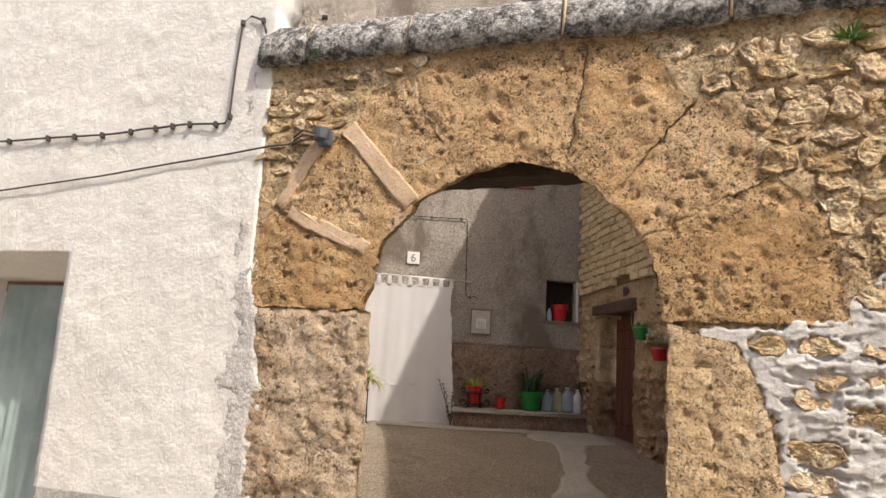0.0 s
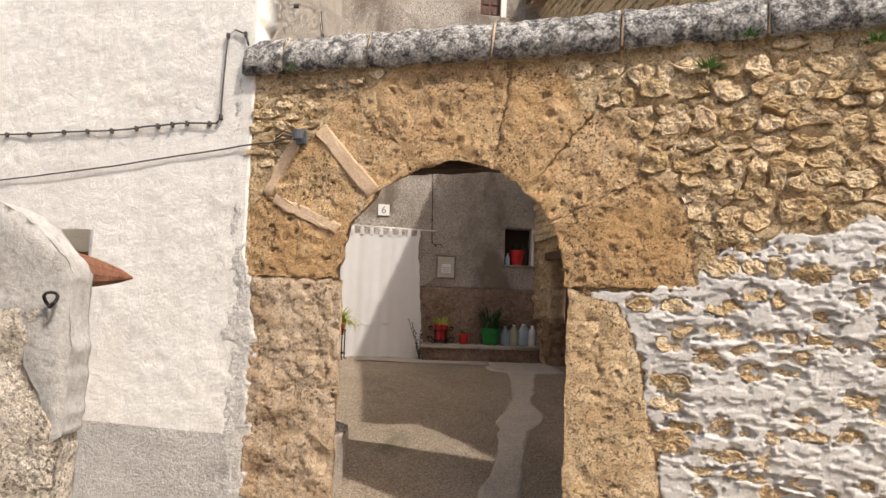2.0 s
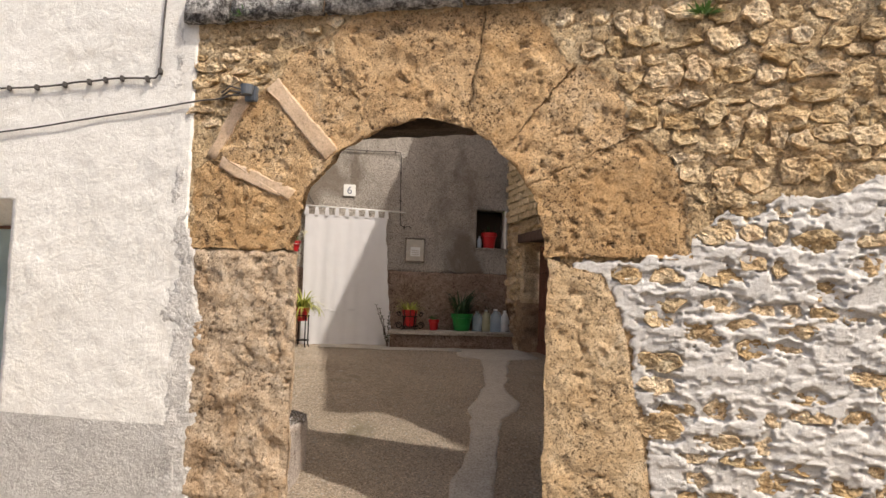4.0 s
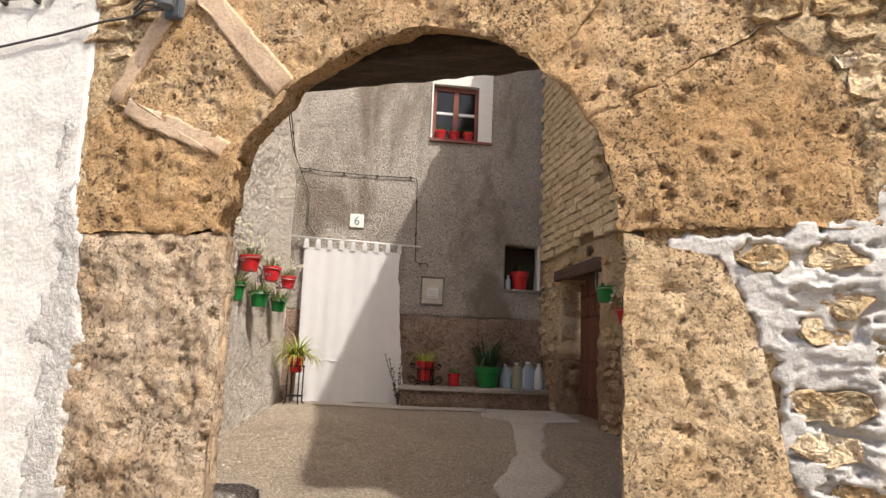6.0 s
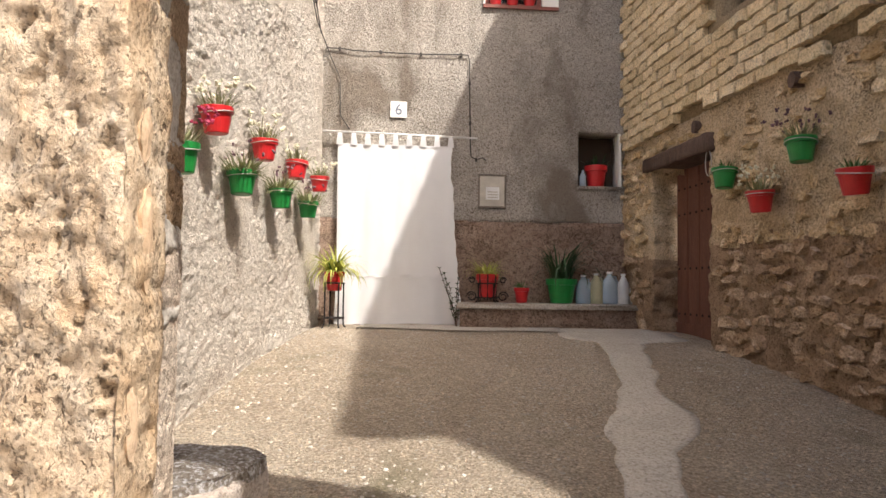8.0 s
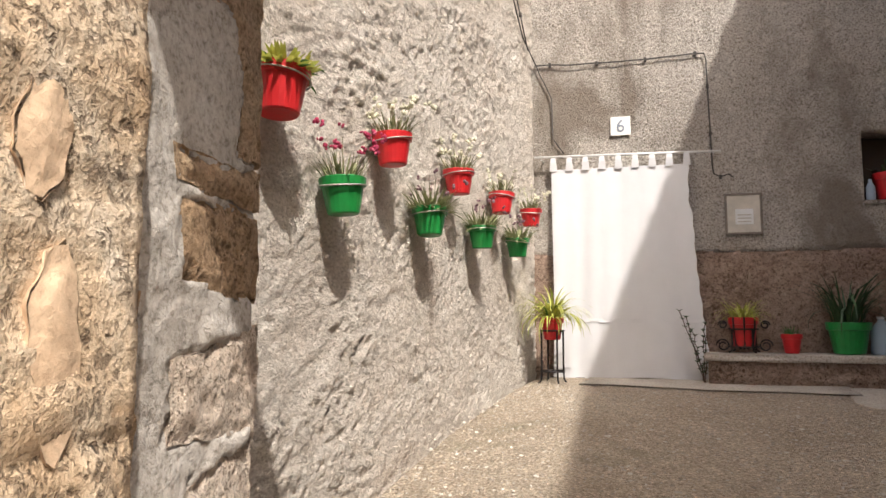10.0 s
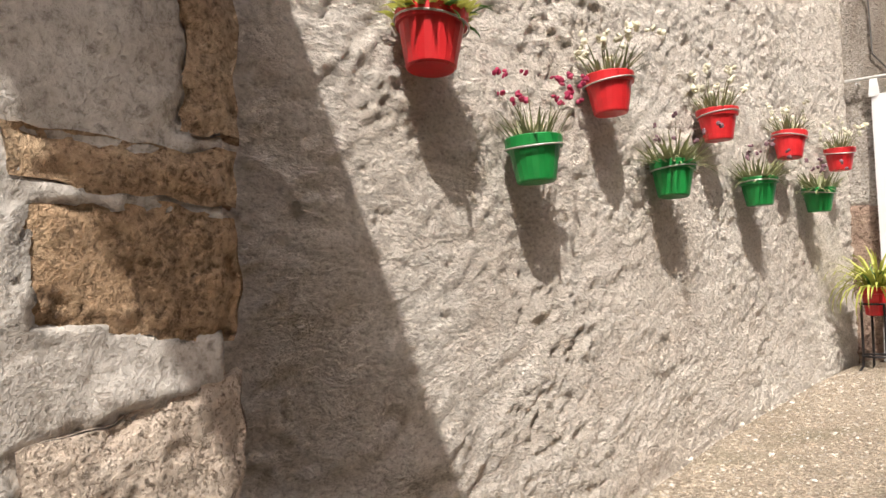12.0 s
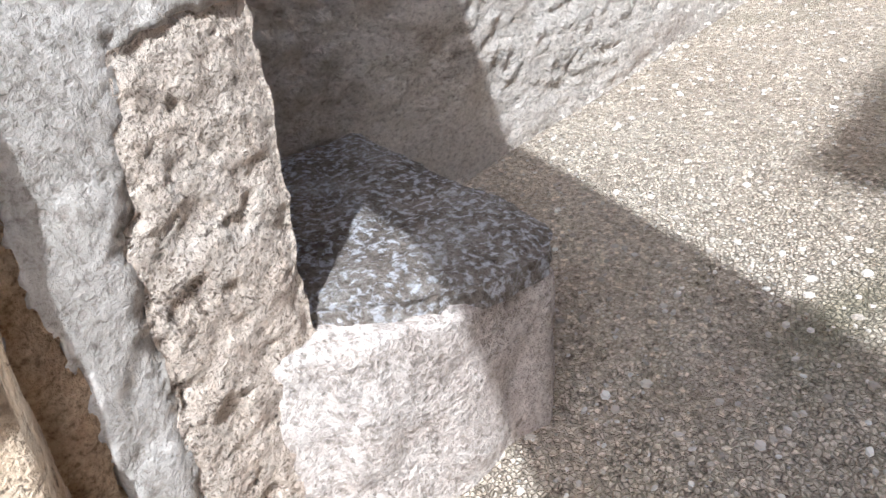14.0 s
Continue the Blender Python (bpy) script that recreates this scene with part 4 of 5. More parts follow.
part("sill", block([(DOOR_U[0] - 0.1, -0.06), (DOOR_U[1] + 0.02, -0.06), (DOOR_U[1] + 0.02, 0.09), (DOOR_U[0] - 0.1, 0.09)], arch_at, 0.10, 0.48, 0.08, 0.01, 0.008, 4, 4, 2), M_WHITE, st, smooth=True)
part("tread", block([(DOOR_U[0] - 0.2, -1.1), (DOOR_U[1] + 0.06, -1.1), (DOOR_U[1] + 0.06, -0.07), (DOOR_U[0] - 0.2, -0.07)], arch_at, 0.28, 0.2, 0.05, 0.02, 0.03, 7, 6, 3, pit=0.8), M_PARAPET, st, smooth=True)


def cloth(name, f, w, h, folds, amp, mat, nu=90, nv=36, hem=None, wavy=0.0):
    bm = bmesh.new()
    rows = []
    for j in range(nv + 1):
        t = j / nv
        row = []
        for i in range(nu + 1):
            s = i / nu
            d = amp * (0.35 + 0.65 * t if wavy else 1.0) * (math.sin(folds * 6.2832 * s + 0.9 * math.sin(5 * s + 1.3 * t)) + 0.5 * math.sin(folds * 14.1 * s + 2 * t)) + 0.5 * amp * fr((s * 3, t * 2), 2.0)
            drop = hem(s) * t if hem else 0.0
            row.append(bm.verts.new(f(s * w + wavy * math.sin(3.1 * t + 4 * s) * t, -t * h - drop, d)))
        rows.append(row)
    for a, b in zip(rows, rows[1:]):
        for i in range(nu):
            bm.faces.new((a[i], a[i + 1], b[i + 1], b[i]))
    return bm


tc = tagged(base("door_curtain", 0, 0, 0), "faded teal fabric curtain hanging in the white house doorway", "curtain")
part("cloth", cloth("cloth", lambda s, v, d: arch_at(-3.52 + s, 1.985 + v, -0.40 + d), 1.05, 1.87, 5, 0.022, M_TEAL, wavy=0.03), M_TEAL, tc, smooth=True)
for k, (u, r) in enumerate(((-3.36, 0.085), (-2.98, 0.09))):
    poly = [(u + r * math.cos(a), 0.09 + r + 0.85 * r * math.sin(a)) for a in (0.2, 1.3, 2.3, 3.4, 4.3, 5.2)]
    tagged(part("loose_rock", block(poly, arch_at, -0.24, 0.40, 0.05, 0.008, 0.012, 3, 2, k * 7), M_ROCK), "pale yellow rock weighing down the curtain hem", "rock", "rocks on the curtain")

w = tagged(base("window_1", 0, 0, 0), "window high in the white house with a dark blind", "window", kind="structure")
part("blind", boxed(-4.62, -3.28, -0.25, -0.22, 4.2, 5.52, f=lambda x, y, z: arch_at(x, z, y)), M_BOX, w)
part("window_sill", boxed(-4.64, -3.27, -0.2, 0.04, 4.215, 4.262, 0.006, f=lambda x, y, z: arch_at(x, z, y)), M_WHITE, w)


# cables on the white wall
def cable(name, pts, r, label, clips=0, mat=None):
    bm = bmesh.new()
    tube(bm, pts, r, 6)
    ob = tagged(base(name, 0, 0, 0), label, "cable")
    part("cord", bm, mat or M_CABLE, ob, smooth=True)
    for k in range(clips):
        p = Vector(pts[int((k + 0.5) * len(pts) / clips)])
        part("clip", boxed(p.x - 0.012, p.x + 0.012, p.y - 0.014, p.y + 0.03, p.z - 0.02, p.z + 0.016, 0.003), M_CABLE, ob)
    return ob


def drape(a, b, sag, n, f):
    return [f(a[0] + (b[0] - a[0]) * i / n, a[1] + (b[1] - a[1]) * i / n - sag * math.sin(math.pi * i / n) + 0.008 * fr((i * 0.3, 1.0), 1)) for i in range(n + 1)]


on_house = lambda u, z: house_at(u, z, 0.022)
pts = drape((-6.9, 3.02), (-2.3, 2.955), 0.03, 40, on_house) + drape((-2.25, 2.955), (-1.47, 2.98), -0.02, 12, on_house)[1:]
pts += [on_house(-1.44, 3.03), on_house(-1.435, 3.35), on_house(-1.42, 3.66), on_house(-1.36, 3.70), on_house(-1.27, 3.66), on_house(-1.24, 3.57)]
cable("clipped_cable", pts, 0.007, "black cable clipped along the whitewashed wall", 26)
cable("slack_cable", drape((-6.9, 2.50), (-1.25, 2.80), 0.12, 40, on_house) + drape((-1.22, 2.80), (-0.80, 2.86), 0.01, 8, lambda u, z: arch_at(u, z, 0.05))[1:],
      0.006, "thin cable running from the house to the gateway lamp")
lm = tagged(base("wall_lamp", 0, 0, 0), "small grey metal lamp bracket fixed on the gateway", "lamp")
part("bracket", boxed(-0.80, -0.72, 0.01, 0.05, 2.80, 2.90, 0.006, f=lambda x, y, z: arch_at(x, z, y)), M_LAMP, lm)
part("hood", lathe(bmesh.new(), [(0.012, 0.0), (0.045, -0.01), (0.035, -0.07), (0.0305, -0.07)], 12, tuple(arch_at(-0.76, 2.90, 0.09))), M_LAMP, lm)
for k in range(3):
    bm = bmesh.new()
    tube(bm, [arch_at(-0.80, 2.87 - 0.015 * k, 0.05), arch_at(-0.90, 2.90 - 0.03 * k, 0.06), arch_at(-0.98, 2.86 - 0.02 * k, 0.03)], 0.006, 5)
    part("wire", bm, M_CABLE, lm)


# ---- back house ----
BACK_HOLES = [(0.50, 1.325, 4.36, 5.335), (1.575, 2.055, 2.345, 2.95), (1.03, 1.46, 6.53, 7.6)]
back = tagged(sheet("wall_back_house", back_at, (-1.6, 2.45), (1.93, 9.5), 0.05, BACK_HOLES, amp=0.012, freq=2.5, thick=0.30, mat=M_ROUGHCAST, fine=0.5),
              "grey roughcast facade of the house at the courtyard's end", "wall", kind="structure")
tagged(sheet("wall_back_base", back_at, (-1.6, 2.45), (0.3, 1.94), 0.05, amp=0.02, freq=3, thick=0.285, mat=M_ROUGHCAST_LOW, fine=0.6),
       "worn brownish render at the foot of the house", "wall", kind="structure")


def bx(x0, x1, h0, h1, z0, z1, bevel=0.0):
    """A box on the back wall, h metres proud."""
    return boxed(x0, x1, h0, h1, z0, z1, bevel, f=lambda x, y, z: back_at(x, z, y))


w2 = tagged(base("window_2", 0, 0, 0), "small red-brown wooden window with four panes in a white reveal", "window", kind="structure")
part("reveal", bx(0.49, 0.512, -0.24, 0.018, 4.35, 5.345), M_WHITE, w2)
part("reveal", bx(1.15, 1.34, -0.24, 0.018, 4.35, 5.345), M_WHITE, w2)
part("reveal", bx(0.512, 1.15, -0.24, 0.018, 5.15, 5.345), M_WHITE, w2)
part("window_sill", bx(0.49, 1.34, -0.24, 0.03, 4.325, 4.362), M_WINWOOD, w2)
for x0, x1, z0, z1 in ((0.512, 0.56, 4.362, 5.15), (1.10, 1.15, 4.362, 5.15), (0.56, 1.10, 5.08, 5.15), (0.56, 1.10, 4.362, 4.42), (0.795, 0.87, 4.42, 5.08)):
    part("window_frame", bx(x0, x1, -0.12, -0.06, z0, z1, 0.006), M_WINWOOD, w2)
for x0, x1 in ((0.56, 0.795), (0.87, 1.10)):
    part("glazing_bar", bx(x0, x1, -0.11, -0.075, 4.745, 4.78, 0.004), M_PIPE, w2)
    for z0, z1 in ((4.42, 4.745), (4.78, 5.08)):
        g = part("pane", bx(x0, x1, -0.10, -0.094, z0, z1), M_GLASS, w2)
        g.visible_shadow = False
# black sheet painted as the room's shade behind the panes
part("room_back", bx(0.4, 1.45, -0.65, -0.62, 4.2, 5.5), M_ROOM_SHADE, w2)

w3 = tagged(base("window_3", 0, 0, 0), "upper window with a closed panelled wooden shutter", "window", kind="structure")
part("reveal", bx(1.38, 1.47, -0.2, 0.016, 6.51, 7.61), M_WHITE, w3)
shutter = part("shutter", bx(1.03, 1.38, -0.12, -0.08, 6.53, 7.6, 0.005), M_DOORWOOD, w3)
for i in range(2):
    for j in range(6):
        part("panel", bx(1.07 + 0.155 * i, 1.19 + 0.155 * i, -0.085, -0.062, 6.57 + 0.17 * j, 6.69 + 0.17 * j, 0.008), M_WOOD, shutter)

# niche with a red pot
nb = tagged(base("wall_niche", 0, 0, 0), "small niche in the facade with one whitewashed cheek", "niche", kind="structure")
# back coloured near-black to hold the shade inside the niche
part("niche_back", bx(1.55, 2.08, -0.32, -0.295, 2.30, 3.0), M_SOIL_AND_SHADE, nb)
part("niche_cheek", bx(2.030, 2.062, -0.30, 0.016, 2.352, 2.955), M_WHITE, nb)
part("niche_sill", bx(1.57, 2.09, -0.30, 0.035, 2.315, 2.35, 0.006), M_ROUGHCAST, nb)

# number plate
np_ = tagged(base("house_number", 0, 0, 0), "white enamel house number plate with a blue-grey 6", "number plate")
plate = part("plate", bx(-0.515, -0.335, 0.018, 0.030, 3.045, 3.225, 0.004), M_PLATE, np_)
txt = bpy.data.curves.new("digit", "FONT")
txt.body, txt.size, txt.extrude, txt.align_x = "6", 0.165, 0.002, "CENTER"
dg = new("digit_curve", txt)
deps = bpy.context.evaluated_depsgraph_get()
me = bpy.data.meshes.new_from_object(dg.evaluated_get(deps))
bpy.data.objects.remove(dg)
me.materials.clear()
me.materials.append(M_DIGIT)
digit = new("digit", me)
digit.parent = plate
digit.matrix_basis = Matrix.Translation(back_at(-0.425, 3.08, 0.033)) @ pose(0, 0, 0, 90, 0, math.degrees(math.atan(0.11)))

# meter cabinet
mt = tagged(base("meter_cabinet", 0, 0, 0), "small grey meter cabinet with a dark frame set in the wall", "meter cabinet")
meter_door = part("door", bx(0.475, 0.745, 0.012, 0.024, 2.10, 2.43), M_BOX, mt)
for x0, x1, z0, z1 in ((0.455, 0.765, 2.43, 2.452), (0.455, 0.765, 2.078, 2.10), (0.455, 0.475, 2.10, 2.43), (0.745, 0.765, 2.10, 2.43)):
    part("frame", bx(x0, x1, 0.010, 0.030, z0, z1, 0.003), M_BOXFRAME, mt)
part("label_panel", bx(0.54, 0.69, 0.026, 0.032, 2.17, 2.31, 0.003), M_JUG_WHITE, meter_door)
for j in range(3):
    part("text_bar", bx(0.56, 0.67, 0.034, 0.036, 2.19 + 0.03 * j, 2.20 + 0.03 * j), M_BOX, meter_door)

# cables on the facade
on_back = lambda x, z: back_at(x, z, 0.026)
cable("facade_cable", drape((-1.22, 3.79), (0.25, 3.775), 0.02, 20, on_back) + [on_back(0.33, 3.77), on_back(0.345, 3.70)] + drape((0.345, 3.6), (0.365, 2.72), 0.0, 12, on_back)
      + [on_back(0.375, 2.64), on_back(0.43, 2.61), on_back(0.50, 2.63), on_back(0.54, 2.60)], 0.007, "dusty cable run across the facade and down to the meter", 7)
on_left = lambda y, z: left_at(y, z, 0.03)
cable("corner_cable", drape((7.5, 5.2), (9.3, 3.9), 0.03, 14, on_left) + [back_at(-1.2, 3.78, 0.03)] + drape((-1.17, 3.7), (-1.06, 3.45), 0.0, 4, on_back) + drape((-1.06, 3.4), (-1.05, 3.05), 0.01, 6, on_back) + [on_back(-0.95, 2.9)],
      0.006, "thin cable drooping into the corner of the courtyard", 0)
cable("upper_cable", drape((7.5, 5.35), (9.5, 3.85), -0.03, 14, on_left), 0.006, "thin cable along the stucco wall", 3)
sp = tagged(base("wall_spike", 0, 0, 0), "short dark metal pipe stub in the stucco wall", "pipe")
bm = bmesh.new()
tube(bm, [left_at(5.86, 4.69, -0.02), left_at(5.86, 4.69, 0.06)], 0.025, 8)
part("stub", bm, M_CABLE, sp)

# curtain of the house door
cu = tagged(base("entrance_curtain", 0, 0, 0), "long white cotton tab-top curtain covering the house door", "curtain")


def on_curtain(s, v, d):
    z = 2.735 + v
    x = -1.06 + s * (1.0 + 0.015 * (2.7 - z)) + (0.03 * math.sin(2.1 * z) + 0.035 * smooth01(2.45, 2.2, z) + 0.006 * math.sin(31 * z)) * smooth01(0.6, 1.24, s)
    return back_at(x, z, 0.075 + d + 0.012 * (2.7 - z))


bm = cloth("cloth", on_curtain, 1.24, 1.93, 3.3, 0.009, M_CLOTH, 140, 40, lambda s: 0.02 * math.sin(7 * s) + 0.02 * s, wavy=0.022)
white_cloth = part("cloth", bm, M_CLOTH, cu, smooth=True)
part("hem", cloth("hem", lambda s, v, d: on_curtain(s, v - 1.40, d + 0.004), 1.24, 0.035, 3.3, 0.009, M_CLOTH, 140, 2, wavy=0.022), M_CLOTH, white_cloth, smooth=True)
for k in range(9):
    x = -1.04 + 1.19 * k / 8
    bm = bmesh.new()
    for sgn in (-1, 1):
        vs = [bm.verts.new(back_at(x + a, z, 0.085 + sgn * 0.014 * b)) for a, z, b in ((-0.035, 2.72, 0.3), (0.035, 2.72, 0.3), (0.026, 2.80, 1), (0.022, 2.848, 0.6), (-0.022, 2.848, 0.6), (-0.026, 2.80, 1))]
        bm.faces.new(vs)
    part("tab", bm, M_CLOTH, cu)
rod = tagged(base("curtain_rod", 0, 0, 0), "white metal curtain rod above the door", "curtain rod")
bm = bmesh.new()
tube(bm, [back_at(-1.22, 2.862, 0.085), back_at(-0.4, 2.848, 0.085), back_at(0.44, 2.832, 0.085)], 0.012, 8)
part("bar", bm, M_PIPE, rod, smooth=True)
for x in (-1.15, 0.38):
    bm = bmesh.new()
    tube(bm, [back_at(x, 2.835, -0.02), back_at(x, 2.835, 0.085)], 0.008, 6)
    part("hook", bm, M_PIPE, rod)
tagged(part("threshold", bx(-1.10, 0.22, -0.05, 0.10, 0.62, 0.80, 0.01), M_WOOD), "dark threshold under the curtain", "threshold", kind="structure")

# ---- ledge along the facade ----
ledge = tagged(base("stone_ledge", 0, 0, 0), "low rubble ledge with a cement top against the facade", "ledge")
part("core", bx(0.27, 2.24, -0.02, 0.385, 0.45, 1.0), M_ROUGHCAST_LOW, ledge)
part("top", block([(0.24, 0.985), (2.25, 0.985), (2.25, 1.045), (0.24, 1.045)], back_at, 0.415, 0.40, 0.06, 0.008, 0.01, 3, 5, 3), M_CEMENT, ledge, smooth=True)
rl = random.Random(11)
for cu_, cv_, poly in rubble_rows(0.28, 1.62, 0.72, 0.97, (0.07, 0.11), (0.10, 0.22), rl):
    if 0.33 < cu_ < 1.62 and 0.74 < cv_ < 0.95:
        part("stone", block(poly, back_at, 0.40, -0.37, 0.05, 0.012, 0.012, 4, 1, cu_ * 7), M_ROUGHCAST_LOW, ledge)

# ---- side building with the plank door ----
DOOR_Y = (8.24, 9.36)


side = tagged(sheet("wall_side_building", right_at, (3.0, 10.3), (-0.2, 2.74), 0.035, [(DOOR_Y[0], DOOR_Y[1], -1, 2.40)], amp=0.022, freq=3.2, thick=0.28, mat=M_EARTH_DARK, fine=0.7, ridge=0.02),
              "rubble and clay wall of the side building", "wall", kind="structure")
side.data.materials.append(M_EARTH_LOW)
for q in side.data.polygons:
    if q.center.z < 1.58 + 0.10 * fr(q.center, 1.6) + 0.05 * fr(q.center, 7):
        q.material_index = 1
upper = tagged(sheet("wall_adobe", lambda y, z, h: right_at(y, z, h - 0.005), (2.62, 10.3), (2.74, 6.72), 0.4, [(7.40, 8.15, 3.45, 4.75), (7.45, 8.05, 5.85, 6.6)], amp=0.0, thick=0.25, mat=M_BRICKJOINT),
               "ochre adobe brick upper wall of the side building", "wall", kind="structure")
# black sheet painted as the shade inside the loft
tagged(part("loft_back", boxed(6.9, 8.6, -0.62, -0.58, 3.3, 6.7, f=lambda x, y, z: right_at(x, z, y)), M_ROOM_SHADE), "near-black panel holding the shade of the loft behind the wall openings", "wall", kind="structure")


def rx(y0, y1, h0, h1, z0, z1, bevel=0.0):
    return boxed(y0, y1, h0, h1, z0, z1, bevel, f=lambda x, y, z: right_at(x, z, y))


for a, b in ((3.45, 4.75), (5.85, 6.6)):
    tagged(part("opening_frame", rx(7.93, 8.14, -0.26, -0.2, a, b, 0.01), M_WOOD), "weathered wooden frame in the loft opening", "frame", kind="structure")

dr = tagged(base("plank_door", 0, 0, 0), "closed red-brown plank door with nail heads, set deep in the wall", "door")
for k in range(5):
    y0 = DOOR_Y[0] - 0.02 + 0.23 * k
    pl = part("plank", rx(y0, y0 + 0.225, -0.27, -0.225, 0.74, 2.42, 0.006), M_DOORWOOD, dr)
    for z in (0.98, 1.42, 1.95, 2.2):
        for s in (0.05, 0.17):
            p = right_at(y0 + s, z, -0.222)
            bm = bmesh.new()
            bmesh.ops.create_icosphere(bm, subdivisions=1, radius=0.012, matrix=Matrix.Translation(p))
            part("nail", bm, M_IRON, pl)
part("rail", rx(DOOR_Y[0], DOOR_Y[1], -0.224, -0.205, 0.76, 0.90, 0.004), M_DOORWOOD, dr)
tagged(part("door_lintel", block([(8.16, 2.37), (9.48, 2.40), (9.48, 2.52), (8.16, 2.53)], right_at, 0.075, 0.26, 0.06, 0.012, 0.012, 4, 4, 6), M_WOOD, smooth=True), "dark rough timber lintel over the plank door", "lintel")
for k, y in enumerate((8.42, 7.05, 5.9)):
    bm = bmesh.new()
    tube(bm, [right_at(y, 2.63, -0.05), right_at(y, 2.63, 0.06)], 0.055, 10)
    tagged(part("beam_end", bm, M_WOOD), "round dark beam end showing in the wall", "beam", "beam ends in the wall")
bm = bmesh.new()
tube(bm, [right_at(8.22 + 0.05 * math.sin(a), 2.28 + 0.11 * math.cos(a), 0.03) for a in [6.2832 * i / 14 for i in range(15)]], 0.005, 5)
tagged(part("wire_loop", bm, M_WIRE), "loop of pale wire hanging beside the plank door", "wire")

# roof with its eaves
roof = tagged(base("side_roof", 0, 0, 0), "clay tile roof of the side building with deep eaves", "roof")


def eave_at(y, a, b):
    """a metres out from the eaves' edge towards the ridge, b metres up."""
    return Vector((1.80 + 0.145 * (10 - y) + a, y, 6.78 + 0.32 * a + b))


part("deck", boxed(2.2, 10.25, 0.02, 5.0, 0.0, 0.10, f=lambda y, a, b: eave_at(y, a, b)), M_BRICKJOINT, roof)
for k in range(40):
    y = 2.3 + 0.2 * k
    bm = bmesh.new()
    rows = []
    for a in (-0.06, 1.2):
        rows.append([bm.verts.new(eave_at(y + (0.10 - 0.01 * a) * math.cos(math.pi * i / 7) * s, a, 0.10 + q + 0.085 * math.sin(math.pi * i / 7))) for s, q in ((1, 0), (0.82, -0.012)) for i in range(8)])
    for p in range(7):
        bm.faces.new((rows[0][p], rows[0][p + 1], rows[1][p + 1], rows[1][p]))
        bm.faces.new((rows[0][8 + p], rows[0][9 + p], rows[1][9 + p], rows[1][8 + p]))
        bm.faces.new((rows[0][p], rows[0][p + 1], rows[0][9 + p], rows[0][8 + p]))
    part("roof_tile", bm, M_ROOFTILE, roof, smooth=True)
    bm = bmesh.new()
    box(bm, y - 0.05, y + 0.05, 0.06, 0.70, -0.10, -0.005, f=lambda yy, a, b: eave_at(yy, a, b))
    part("rafter", bm, M_ROOFTILE, roof)

# ---- stone seat inside the gate ----
seat = tagged(base("stone_bench", 0, 0, 0), "low stone seat with a dark lichen-covered slab inside the gate", "stone bench")


def flat_at(z0):
    return lambda x, y, h: Vector((x, y, z0 + h))


SEAT = [(-1.27, 4.50), (-0.66, 4.30), (-0.585, 4.44), (-0.46, 4.60), (-0.40, 4.74), (-0.385, 4.86), (-0.44, 4.95), (-0.62, 5.0), (-0.90, 5.02), (-1.27, 5.10)]
part("slab", stone(SEAT, flat_at(0.0), 0.645, -0.585, 0.012, 0.012, 0.010, 5, 2, pit=0.5, bev=0.012), M_SLAB, seat, smooth=True)
PLINTH = [(-1.27, 4.50), (-0.66, 4.30), (-0.53, 4.36), (-0.475, 4.45), (-0.425, 4.60), (-0.40, 4.74), (-0.39, 4.86), (-0.445, 4.94), (-0.62, 4.985), (-0.90, 5.0), (-1.27, 5.08)]
part("plinth", block(PLINTH, flat_at(0.0), 0.600, -0.02, 0.02, 0.022, 0.006, 4, 24, 6, pit=1.3), M_PLINTH, seat, smooth=True)

# ---- parapet by the street ----
par = tagged(base("parapet_wall", 0, 0, 0), "rough stone parapet end with a smooth cement cap", "parapet")


def par_at(x, z, h):
    return Vector((x, 0.465 - h, z))


part("masonry", stone([(-2.6, -1.0), (-0.66, -1.0), (-0.625, 1.50), (-0.63, 1.66), (-0.72, 1.82), (-0.9, 1.87), (-2.6, 2.0)], par_at, -0.035, 0.13, 0.008, 0.012, 0.012, 12, 12, 9, 0.006, 0.8), M_PARAPET, par, smooth=True)
part("cap", stone([(-2.6, 1.92), (-1.2, 1.86), (-0.93, 1.82), (-0.86, 1.77), (-0.83, 1.665), (-0.72, 1.637), (-0.715, 1.525), (-0.665, 1.44), (-0.64, 1.36), (-0.615, 1.38), (-0.612, 1.735), (-0.742, 1.868), (-0.877, 1.905), (-0.97, 1.924), (-2.6, 2.08)], par_at, -0.031, 0.128, 0.010, 0.014, 0.006, 12, 4, 7, 0.004, 0.0), M_CAP, par, "smooth grey cement cap", smooth=True)
bm = bmesh.new()
rows = []
for k in range(7):
    t = k / 6
    w = 0.052 * (1 - t) ** 0.7 + 0.003
    rows.append([bm.verts.new((-0.69 + 0.13 * t + 0.006 * math.sin(5 * t), 0.60 + 0.085 * t + 0.8 * w * math.cos(a), 1.738 - 0.006 * t + w * math.sin(a) * (1.0 if math.sin(a) > 0 else 0.75))) for a in [6.2832 * i / 10 for i in range(10)]])
for a_, b_ in zip(rows, rows[1:]):
    for i in range(10):
        bm.faces.new((a_[i], a_[(i + 1) % 10], b_[(i + 1) % 10], b_[i]))
bm.faces.new(rows[0])
bm.faces.new(rows[-1])
part("clay_tile", bm, M_TILE, par, "broken red-brown clay tile")
# ring added where the cap has a bolted socket hole
bm = bmesh.new()
tube(bm, [(-0.652 + 0.013 * math.cos(a), 0.476 + 0.008 * math.sin(2 * a), 1.675 + 0.016 * math.sin(a)) for a in [6.2832 * i / 12 for i in range(13)]], 0.004, 6)
